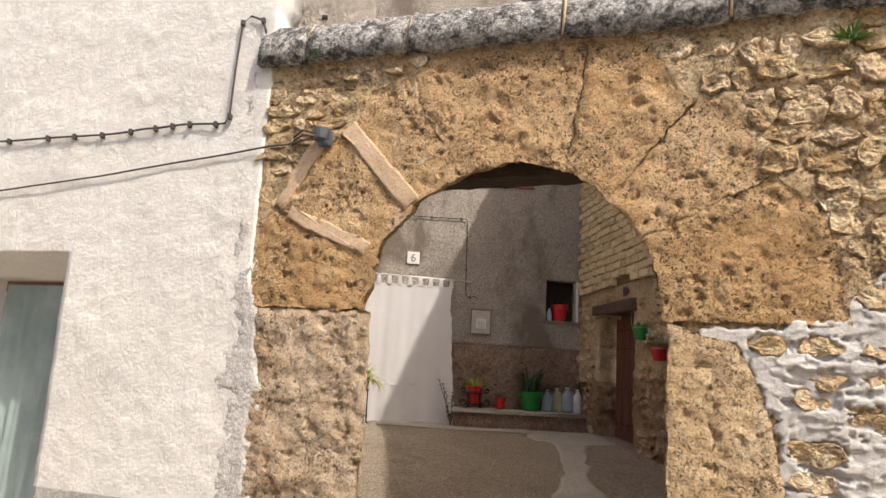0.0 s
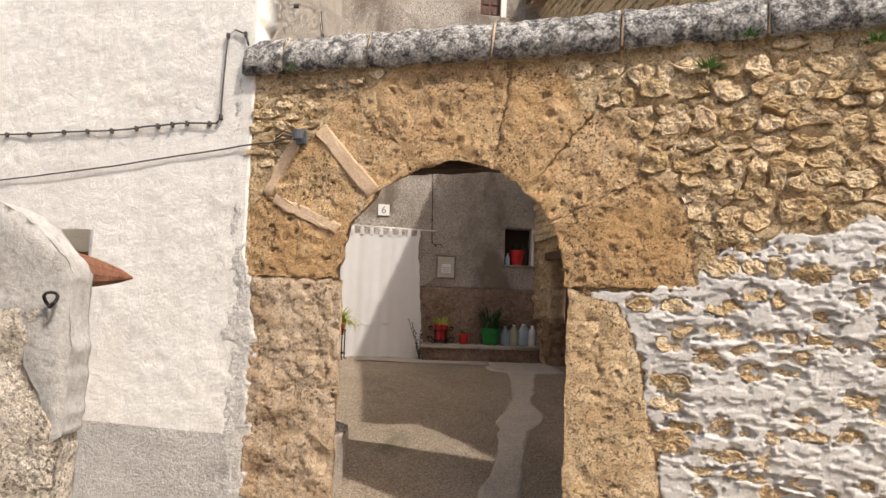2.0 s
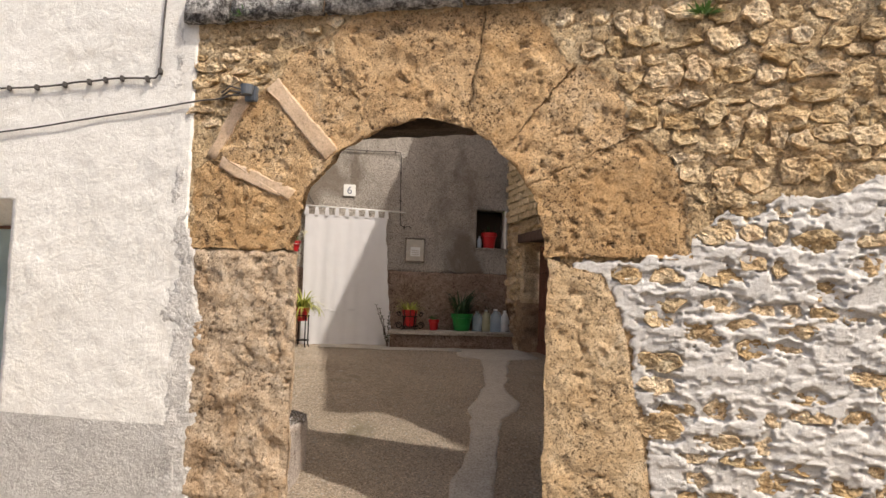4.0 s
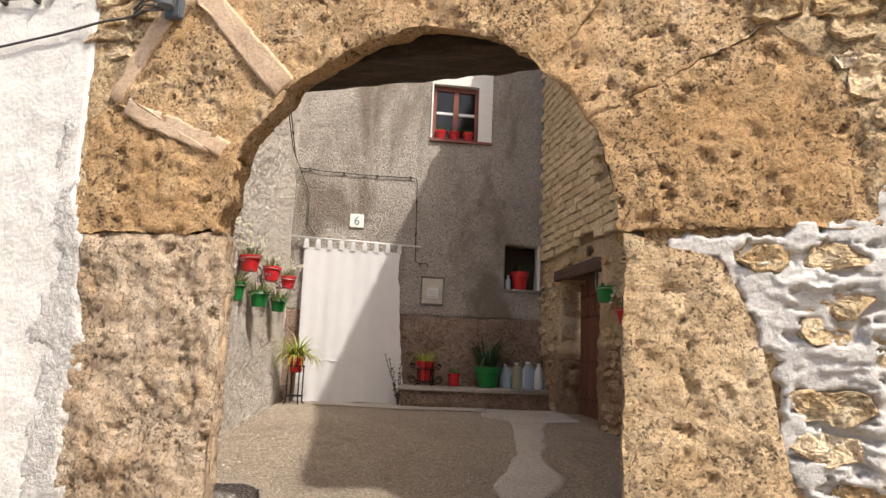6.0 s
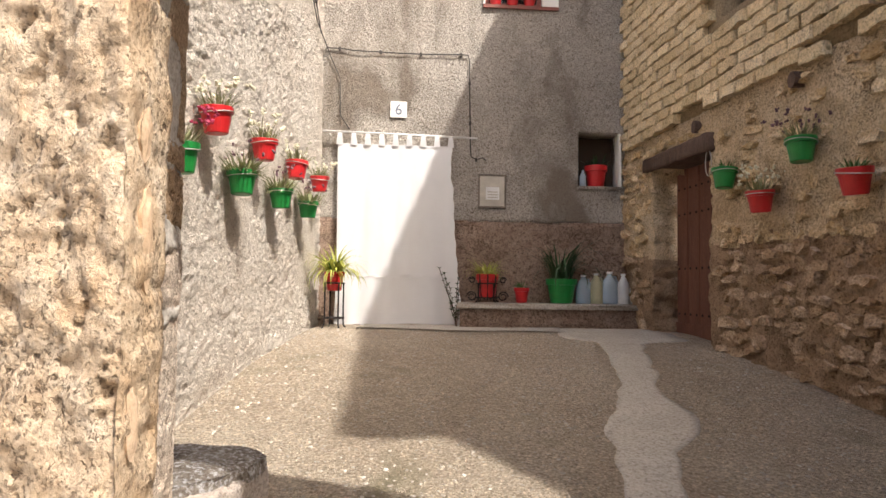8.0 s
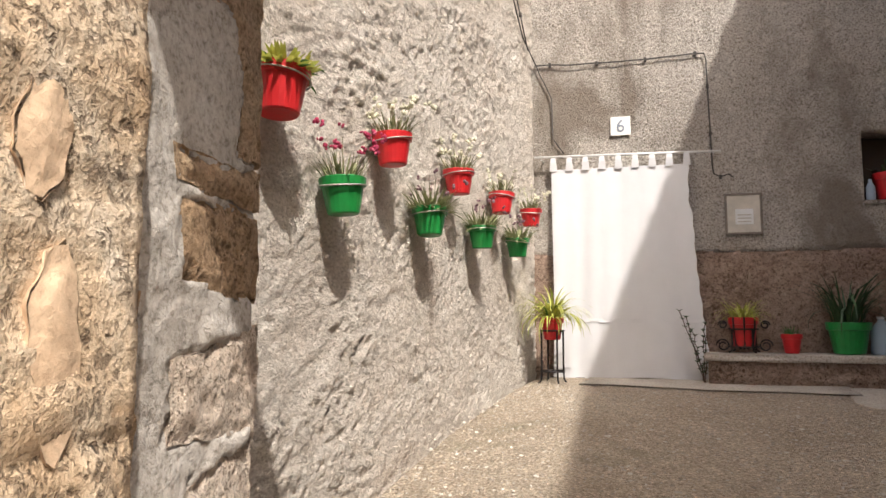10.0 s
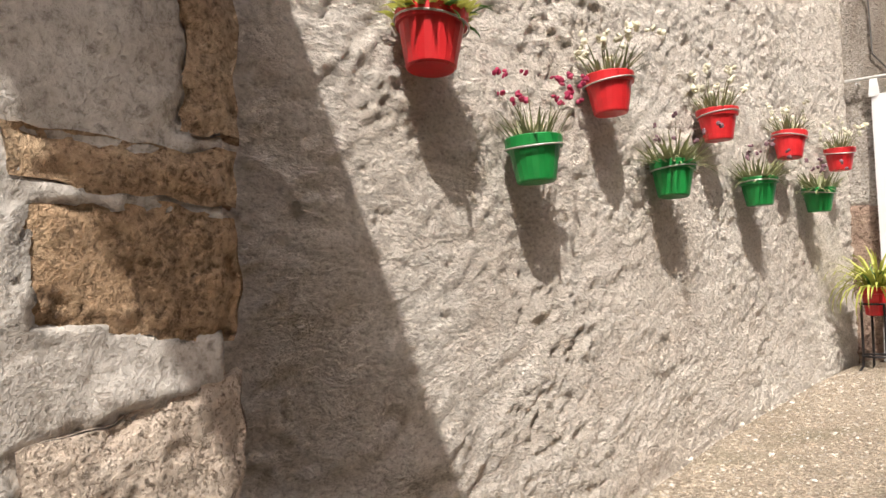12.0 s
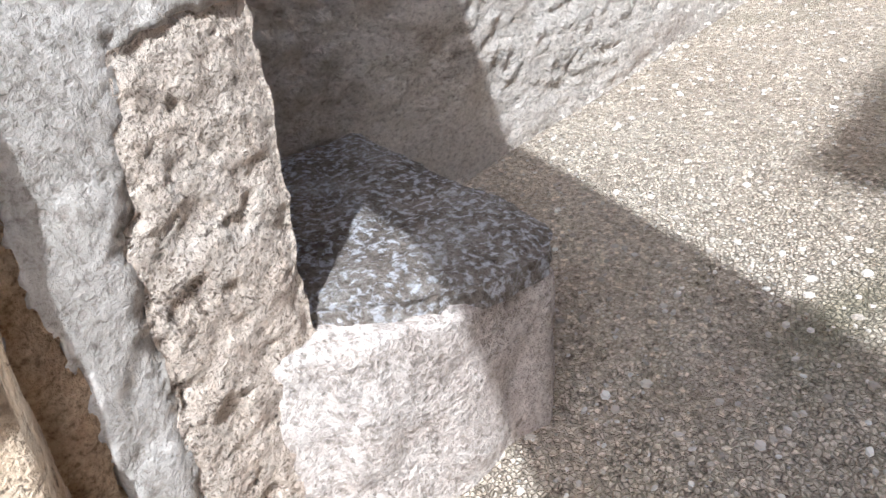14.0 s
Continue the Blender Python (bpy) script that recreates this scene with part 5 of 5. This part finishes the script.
part("iron_ring", bm, M_IRON, par, "small rusty iron ring in place of a bolted socket hole")

# ---- plain wall added out of view, to close the street and bounce light ----
bm = boxed(-9, 9, -5.4, -4.9, -1.5, 5.5)
tagged(part("wall_street_opposite", bm, M_STUCCO), "added plain plastered wall across the street, out of view", "wall", kind="structure")


# ---- plants and pots ----
def pot_mesh(r=0.095, h=0.155):
    return lathe(bmesh.new(), [(r * 0.64, 0.0), (r * 0.70, 0.006), (r * 0.90, h * 0.74), (r * 0.905, h * 0.75), (r, h * 0.76), (r * 1.03, h * 0.98), (r * 1.01, h), (r * 0.94, h), (r * 0.90, h * 0.85)], 24)


def blade(bm, o, a, lean, ln, w, droop, seg=5):
    """One arching leaf from o, heading a, of length ln."""
    d = Vector((math.cos(a), math.sin(a), 0))
    s = Vector((-d.y, d.x, 0))
    p, ang = Vector(o), lean
    prev = None
    for i in range(seg + 1):
        t = i / seg
        ww = w * (1 - t) ** 0.7 * (0.6 + 0.8 * min(1, 3 * t)) + 0.0004
        row = (bm.verts.new(p - s * ww), bm.verts.new(p + s * ww))
        if prev:
            bm.faces.new((prev[0], prev[1], row[1], row[0]))
        prev = row
        p = p + (d * math.sin(ang) + Vector((0, 0, 1)) * math.cos(ang)) * (ln / seg)
        ang += droop / seg
    return p


def tuft(rnd, n, ln, w, lean, droop, spread, z=0.0):
    bm = bmesh.new()
    tips = []
    for _ in range(n):
        a = rnd.uniform(0, 6.28)
        q = spread * math.sqrt(rnd.random())
        tips.append(blade(bm, (q * math.cos(a), q * math.sin(a), z), a + rnd.uniform(-0.5, 0.5), lean * rnd.uniform(0.1, 1.2), ln * rnd.uniform(0.55, 1.1), w, droop * rnd.uniform(0.4, 1.3)))
    return bm, tips


def heads(rnd, tips, r):
    bm = bmesh.new()
    for p in tips:
        for _ in range(3):
            m = Matrix.Translation(p + Vector([rnd.uniform(-r, r) * 0.7 for _ in range(3)])) @ pose(0, 0, 0, rnd.uniform(0, 180), rnd.uniform(0, 180), 0) @ Matrix.Diagonal((1, 1, 0.55, 1))
            bmesh.ops.create_icosphere(bm, subdivisions=1, radius=r * rnd.uniform(0.5, 1.0), matrix=m)
    return bm


def flower_pot(x, y, z, mat, colour, kind, label, seed, group, r=0.095, h=0.155, wire=None, tilt=(0, 0)):
    """A plastic pot with soil and its plant; wire is the way to the wall it hangs on."""
    rnd = random.Random(seed)
    ob = tagged(base("flower_pot", x, y, z), label, "flower pot", group)
    ob.matrix_basis = pose(x, y, z, tilt[0], tilt[1], rnd.uniform(0, 90))
    pot = part("pot", pot_mesh(r, h), mat, ob, smooth=False)
    part("soil", lathe(bmesh.new(), [(r * 0.9, h * 0.86), (r * 0.5, h * 0.9), (0.01, h * 0.91)], 16), M_SOIL_AND_SHADE, pot)
    top = h * 0.88
    if kind in ("pinks", "white", "dry"):
        bm, _ = tuft(rnd, 70, 0.13, 0.0035, 0.8, 0.5, r * 0.8, top)
        part("foliage", bm, M_LEAF_GREY, ob)["kind"] = "stuff"
        bm, tips = tuft(rnd, 24, 0.20 if kind == "pinks" else 0.165, 0.0018, 0.6, 0.25, r * 0.75, top)
        part("stalk_cluster", bm, M_LEAF_GREY, ob)["kind"] = "stuff"
        for tip in tips:
            part("blossom", heads(rnd, [tip], 0.014 if kind != "white" else 0.015), {"pinks": M_PETAL, "white": M_PETAL_WHITE, "dry": M_PETAL_DRY}[kind], ob)
    elif kind == "bushy":
        bm, _ = tuft(rnd, 190, 0.15, 0.005, 1.3, 0.9, r * 0.95, top)
        part("foliage", bm, M_LEAF_GREY, ob)["kind"] = "stuff"
        bm, tips = tuft(rnd, 14, 0.19, 0.0018, 0.6, 0.2, r * 0.75, top)
        part("stalk_cluster", bm, M_LEAF_GREY, ob)["kind"] = "stuff"
        for tip in tips[:10]:
            part("blossom", heads(rnd, [tip], 0.014), M_PETAL_DRY, ob)
    elif kind == "lime":
        bm, _ = tuft(rnd, 150, 0.085, 0.010, 1.2, 1.0, r * 0.95, top)
        part("foliage", bm, M_LEAF_LIME, ob)["kind"] = "stuff"
        bm, _ = tuft(rnd, 16, 0.15, 0.010, 1.5, 1.6, r * 0.9, top)
        part("trailing_leaves", bm, M_LEAF, ob)["kind"] = "stuff"
    elif kind == "spider":
        bm, _ = tuft(rnd, 150, 0.40, 0.008, 1.0, 2.5, r * 0.7, top)
        part("foliage", bm, M_LEAF_LIME, ob)["kind"] = "stuff"
        bm, _ = tuft(rnd, 40, 0.26, 0.007, 0.5, 1.7, r * 0.6, top)
        part("inner_leaves", bm, M_LEAF, ob)["kind"] = "stuff"
    elif kind == "sedge":
        bm, _ = tuft(rnd, 110, 0.25, 0.006, 0.8, 1.9, r * 0.7, top)
        part("foliage", bm, M_LEAF_LIME, ob)["kind"] = "stuff"
    elif kind == "aloe":
        bm, _ = tuft(rnd, 26, 0.17, 0.014, 0.9, 0.5, r * 0.6, top)
        part("foliage", bm, M_LEAF_DARK, ob)["kind"] = "stuff"
    elif kind == "sprig":
        bm, _ = tuft(rnd, 30, 0.10, 0.006, 0.8, 0.8, r * 0.6, top)
        part("foliage", bm, M_LEAF, ob)["kind"] = "stuff"
    elif kind == "tall":
        bm, _ = tuft(rnd, 50, 0.46, 0.009, 0.25, 0.9, r * 0.7, top)
        part("foliage", bm, M_LEAF_DARK, ob)["kind"] = "stuff"
        bm, _ = tuft(rnd, 26, 0.78, 0.012, 0.45, 2.8, r * 0.5, top)
        part("arching_leaves", bm, M_LEAF_DARK, ob)["kind"] = "stuff"
    if wire:
        inv = ob.matrix_basis.inverted()
        bm = bmesh.new()
        n = 20
        tube(bm, [(1.035 * r * math.cos(6.2832 * i / n), 1.035 * r * math.sin(6.2832 * i / n), h * 0.80 + 0.012 * math.sin(6.2832 * i / n + seed)) for i in range(n + 1)], 0.0035, 5)
        part("wire_ring", bm, M_WIRE, pot, "thin galvanised wire")
        bm = bmesh.new()
        wv = inv.to_3x3() @ Vector(wire)
        tube(bm, [wv * r * 0.9 + Vector((0, 0, h * 0.8)), wv * (r + 0.03) + Vector((0, 0, h * 0.9)), wv * (r + 0.10) + Vector((0, 0, h * 0.85))], 0.004, 5)
        part("hook", bm, M_WIRE, ob)
    return ob


kinds = ("lime", "pinks", "white", "bushy", "white", "bushy", "white", "bushy", "white")
words = ("trailing lime-green plant", "carmine pinks in bloom", "small cream flowers", "bushy grey-green pinks", "small cream flowers", "bushy grey-green herbs", "small cream flowers", "low grey-green herbs", "small cream flowers")
for k in range(9):
    red = k % 2 == 0
    y = 5.37 + 0.475 * k
    z = (2.05 if red else 1.755) + 0.010 * k
    flower_pot(-1.13, y, z, M_RED if red else M_GREEN, "", kinds[k], ("red" if red else "green") + " pot with " + words[k] + ", wired to the stucco wall", 30 + k,
               "pots on the stucco wall", wire=(-1, 0, 0), tilt=((-3, 2) if k % 3 == 0 else (2, -2)), r=0.105 if k == 0 else 0.095, h=0.165 if k == 0 else 0.15)
for k, (y, z, red, kind, say) in enumerate(((7.79, 2.005, 0, "sprig", "a small sprig"), (7.30, 1.765, 1, "white", "thin pale stems"), (6.85, 2.04, 0, "dry", "dark dried pinks"),
                                            (6.375, 1.767, 1, "sprig", "low green leaves"), (5.90, 2.06, 0, "sprig", "low green leaves"))):
    p = right_at(y, z, 0.125)
    flower_pot(p.x, p.y, p.z, M_RED if red else M_GREEN, "", kind, ("red" if red else "green") + " plastic pot with " + say + " hanging on the rubble wall", 60 + k,
               "pots on the rubble wall", wire=(0.99, 0.13, 0), tilt=(0, -6 if red else 3))

# on the ledge
def ledge_pot(x, mat, kind, label, seed, r, h, z=1.05, out=0.20):
    p = back_at(x, z, out)
    return flower_pot(p.x, p.y, p.z, mat, "", kind, label, seed, "", r, h)


ledge_pot(0.93, M_RED, "sprig", "small red plastic pot with a thin sprig on the ledge", 71, 0.082, 0.16)
ledge_pot(1.36, M_GREEN, "tall", "large green pot with tall dark strap leaves on the ledge", 72, 0.165, 0.26)
ledge_pot(0.56, M_RED, "sedge", "red pot with arching green leaves in an iron stand", 73, 0.12, 0.25, 1.10)
ledge_pot(1.80, M_RED, "aloe", "red plastic pot with an aloe in the wall niche", 74, 0.125, 0.25, 2.352, -0.13)
for k, x in enumerate((0.63, 0.82, 1.01)):
    ledge_pot(x, M_RED, "sprig", "tiny red pot on the window sill", 80 + k, 0.075, 0.12, 4.364, -0.02)["group"] = "pots on the window sill"


def iron_stand(x, y, z, r, h, label):
    ob = tagged(base("plant_stand", x, y, z), label, "plant stand")
    for zz in (h, h * 0.25):
        bm = bmesh.new()
        tube(bm, [(r * math.cos(6.2832 * i / 20), r * math.sin(6.2832 * i / 20), zz) for i in range(21)], 0.008, 6)
        part("ring", bm, M_IRON, ob)
    for k in range(4):
        a = 0.6 + 1.5708 * k
        bm = bmesh.new()
        tube(bm, [(r * q * math.cos(a), r * q * math.sin(a), zz) for q, zz in ((1.0, h), (1.0, h * 0.25), (1.05, h * 0.1), (1.3, 0.008))], 0.009, 6)
        part("leg", bm, M_IRON, ob)
    return ob


iron_stand(-0.98, 9.28, 0.772, 0.10, 0.46, "tall black iron plant stand beside the curtain")
flower_pot(-0.98, 9.28, 1.155, M_RED, "", "spider", "red pot with a trailing spider plant in a tall stand", 90, "", 0.10, 0.19)
p = back_at(0.56, 1.05, 0.20)
std = iron_stand(p.x, p.y, p.z, 0.115, 0.20, "low black iron stand with scrolled feet on the ledge")
for s in (-1, 1):
    for z0, size in ((0.062, 0.055), (0.235, 0.036)):
        bm = bmesh.new()
        tube(bm, [(s * (0.165 + size * (1 - 0.6 * t) * math.cos(9 * t)), -0.05, z0 + size * (1 - 0.6 * t) * math.sin(9 * t)) for t in [i / 22 for i in range(23)]], 0.007, 5)
        part("scroll", bm, M_IRON, std)
for a in (-2.3, -1.57, -0.84):
    bm = bmesh.new()
    tube(bm, [(0.125 * math.cos(a), 0.125 * math.sin(a), 0.30), (0.122 * math.cos(a), 0.122 * math.sin(a), 0.20), (0.10 * math.cos(a), 0.10 * math.sin(a), 0.07), (0.04 * math.cos(a), 0.04 * math.sin(a), 0.035)], 0.008, 5)
    part("bar", bm, M_IRON, std)

# bottles
def bottle(x, r, h, mat, label, squash=0.75, cap=M_JUG_WHITE):
    p = back_at(x, 1.047, 0.19)
    ob = tagged(base("plastic_bottle", p.x, p.y, p.z, 200 * x), label, "bottle", "bottles on the ledge")
    bm = lathe(bmesh.new(), [(r * 0.9, 0), (r, 0.01), (r, h * 0.25), (r * 0.95, h * 0.3), (r, h * 0.35), (r, h * 0.58), (r * 0.8, h * 0.72), (r * 0.36, h * 0.86), (r * 0.30, h * 0.93)], 20)
    bmesh.ops.scale(bm, vec=(1, squash, 1), verts=bm.verts)
    body = part("body", bm, mat, ob, smooth=True)
    part("cap", lathe(bmesh.new(), [(r * 0.34, h * 0.93), (r * 0.34, h)], 12), cap, body)
    bm = bmesh.new()
    tube(bm, [(r * 0.3, 0, h * 0.86), (r * 0.75, 0, h * 0.84), (r * 0.98, 0, h * 0.68), (r * 0.95, 0, h * 0.52)], r * 0.11, 6)
    part("handle", bm, mat, body)
    return ob


bottle(1.60, 0.085, 0.31, M_PET, "translucent pale blue water jug on the ledge")
bottle(1.74, 0.075, 0.33, M_JUG_YELLOW, "yellowed translucent plastic bottle on the ledge")
bottle(1.89, 0.095, 0.35, M_PET, "large ribbed blue water bottle on the ledge")
bottle(2.04, 0.080, 0.33, M_JUG_WHITE, "cloudy white plastic jug on the ledge")
bottle(2.155, 0.060, 0.27, M_JUG_WHITE, "small white plastic bottle on the ledge")
q = tagged(base("small_bottle", *back_at(1.635, 2.352, -0.05)), "pale blue bottle beside the pot in the niche", "bottle")
part("body", lathe(bmesh.new(), [(0.035, 0), (0.037, 0.01), (0.037, 0.12), (0.015, 0.16), (0.013, 0.19)], 14), M_JUG_BLUE, q, smooth=True)

# climbing twig beside the curtain
vine = tagged(base("climbing_twig", 0.24, 9.62, 0.78), "thin leafy twig growing beside the curtain", "plant")
rnd = random.Random(5)
stems, lv = bmesh.new(), bmesh.new()
for k in range(5):
    pts = [Vector((0, 0, 0))]
    a = rnd.uniform(0, 6.28)
    for i in range(9):
        pts.append(pts[-1] + Vector((0.010 * math.cos(a) + rnd.uniform(-0.018, 0.018) - 0.004 * k, 0.008 * math.sin(a) - 0.002, 0.045 + 0.006 * k)))
    tube(stems, pts, 0.004, 5)
    for p in pts[2:]:
        for _ in range(5):
            blade(lv, p, rnd.uniform(0, 6.28), 1.0, 0.045, 0.009, 0.6, 2)
part("stalk_cluster", stems, M_WOOD, vine)
part("leaves", lv, M_LEAF_DARK, vine)

# weeds on the gateway
for k, (u, z) in enumerate(((2.02, 3.22), (2.24, 3.40), (2.95, 3.33), (-0.85, 3.36))):
    rnd = random.Random(100 + k)
    p = arch_at(u, z, 0.02)
    ob = tagged(base("wall_weed", p.x, p.y, p.z), "small green weed rooted in the wall", "weed", "weeds on the wall")
    bm, _ = tuft(rnd, 70, 0.085, 0.006, 1.3, 1.2, 0.05)
    part("leaves", bm, M_LEAF, ob)
p = arch_at(-1.75, -0.12, 0.10)
ob = tagged(base("moss_clump", p.x, p.y, ground_z(p.x, p.y)), "dark moss clump at the foot of the wall", "weed")
bm, _ = tuft(random.Random(120), 120, 0.05, 0.006, 1.4, 1.0, 0.07)
part("leaves", bm, M_LEAF_DARK, ob)

# ---- pieces of the walls ----
ra = random.Random(21)
for cu_, cv_, poly in UPPER:
    part("stone", block(poly, arch_at, 0.006 + 0.028 * ra.random(), 0.03, 0.022, 0.024, 0.020, 6, 2, cu_ * 5 + cv_, 13, 0.014, (ra.uniform(-0.15, 0.15), ra.uniform(-0.15, 0.15))), M_RUBBLE, wall_gate)
for cu_, cv_, poly in LOWER:
    part("stone", block(poly, arch_at, 0.004 + 0.016 * ra.random(), 0.02, 0.02, 0.016, 0.016, 7, 2, cu_ * 5 + cv_, 16, 0.008, (ra.uniform(-0.2, 0.2), ra.uniform(-0.3, 0.2))), M_RUBBLE, wall_gate)
for cu_, cv_, poly in rubble_rows(4.9, 10.1, 0.3, 2.62, (0.075, 0.135), (0.09, 0.27), ra, 0.012):
    if DOOR_Y[0] - 0.14 < cu_ < DOOR_Y[1] + 0.14 and cv_ < 2.5 or ra.random() < (0.55 if cv_ > 1.7 and cu_ < 8.3 else 0.08):
        continue
    part("stone", block(poly, right_at, 0.014 + 0.032 * ra.random(), 0.03, 0.04, 0.020, 0.022, 5, 1, cu_ * 5 + cv_, 12, 0.02, (ra.uniform(-0.25, 0.25), ra.uniform(-0.3, 0.2))), M_RUBBLE_DARK if cv_ < 1.55 else M_RUBBLE, side)

# adobe bricks
rb = random.Random(31)
far = bmesh.new()
brick_me = []
for k in range(8):
    bm = block([(-0.122, -0.044), (0.122, -0.044), (0.122, 0.044), (-0.122, 0.044)], lambda u, v, h: Vector((-h, u, v)), 0.022, 0.05, 0.06, 0.016, 0.010, 3, 1, k * 3.3, 12, 0.012)
    me = mesh_of("brick", bm)
    me.materials.append(M_BRICK)
    brick_me.append(me)
turn = Matrix.Rotation(math.atan(0.135), 4, "Z")
for j in range(38):
    z = 2.79 + 0.104 * j
    for i in range(30):
        y = 2.72 + 0.258 * i + (0.129 if j % 2 else 0.0) + rb.uniform(-0.015, 0.015)
        if (j == 0 and rb.random() < 0.22) or y > 10.15 or (y < 3.1 and z < 3.5) or any(a - 0.1 < y < b + 0.1 and c - 0.04 < z < d + 0.04 for a, b, c, d in ((7.40, 8.15, 3.45, 4.75), (7.45, 8.05, 5.85, 6.6))) or z > 6.68:
            continue
        zz = z + 0.02 * fr((y, z), 0.8) - (0.04 if j == 0 and y < 7 else 0)
        m = Matrix.Translation(right_at(y, zz, 0.032 + rb.uniform(-0.01, 0.012))) @ turn @ pose(0, 0, 0, rb.uniform(-1.5, 1.5), 0, 0)
        me = rb.choice(brick_me)
        if j < 14 and y > 4.6:
            ob = new("brick", me)
            ob.parent = upper
            ob.matrix_basis = m
        else:
            n0 = len(far.verts)
            far.from_mesh(me)
            far.verts.ensure_lookup_table()
            bmesh.ops.transform(far, matrix=m, verts=far.verts[n0:])
tagged(part("far_bricks", far, M_BRICK, upper), "", "", "", "stuff")
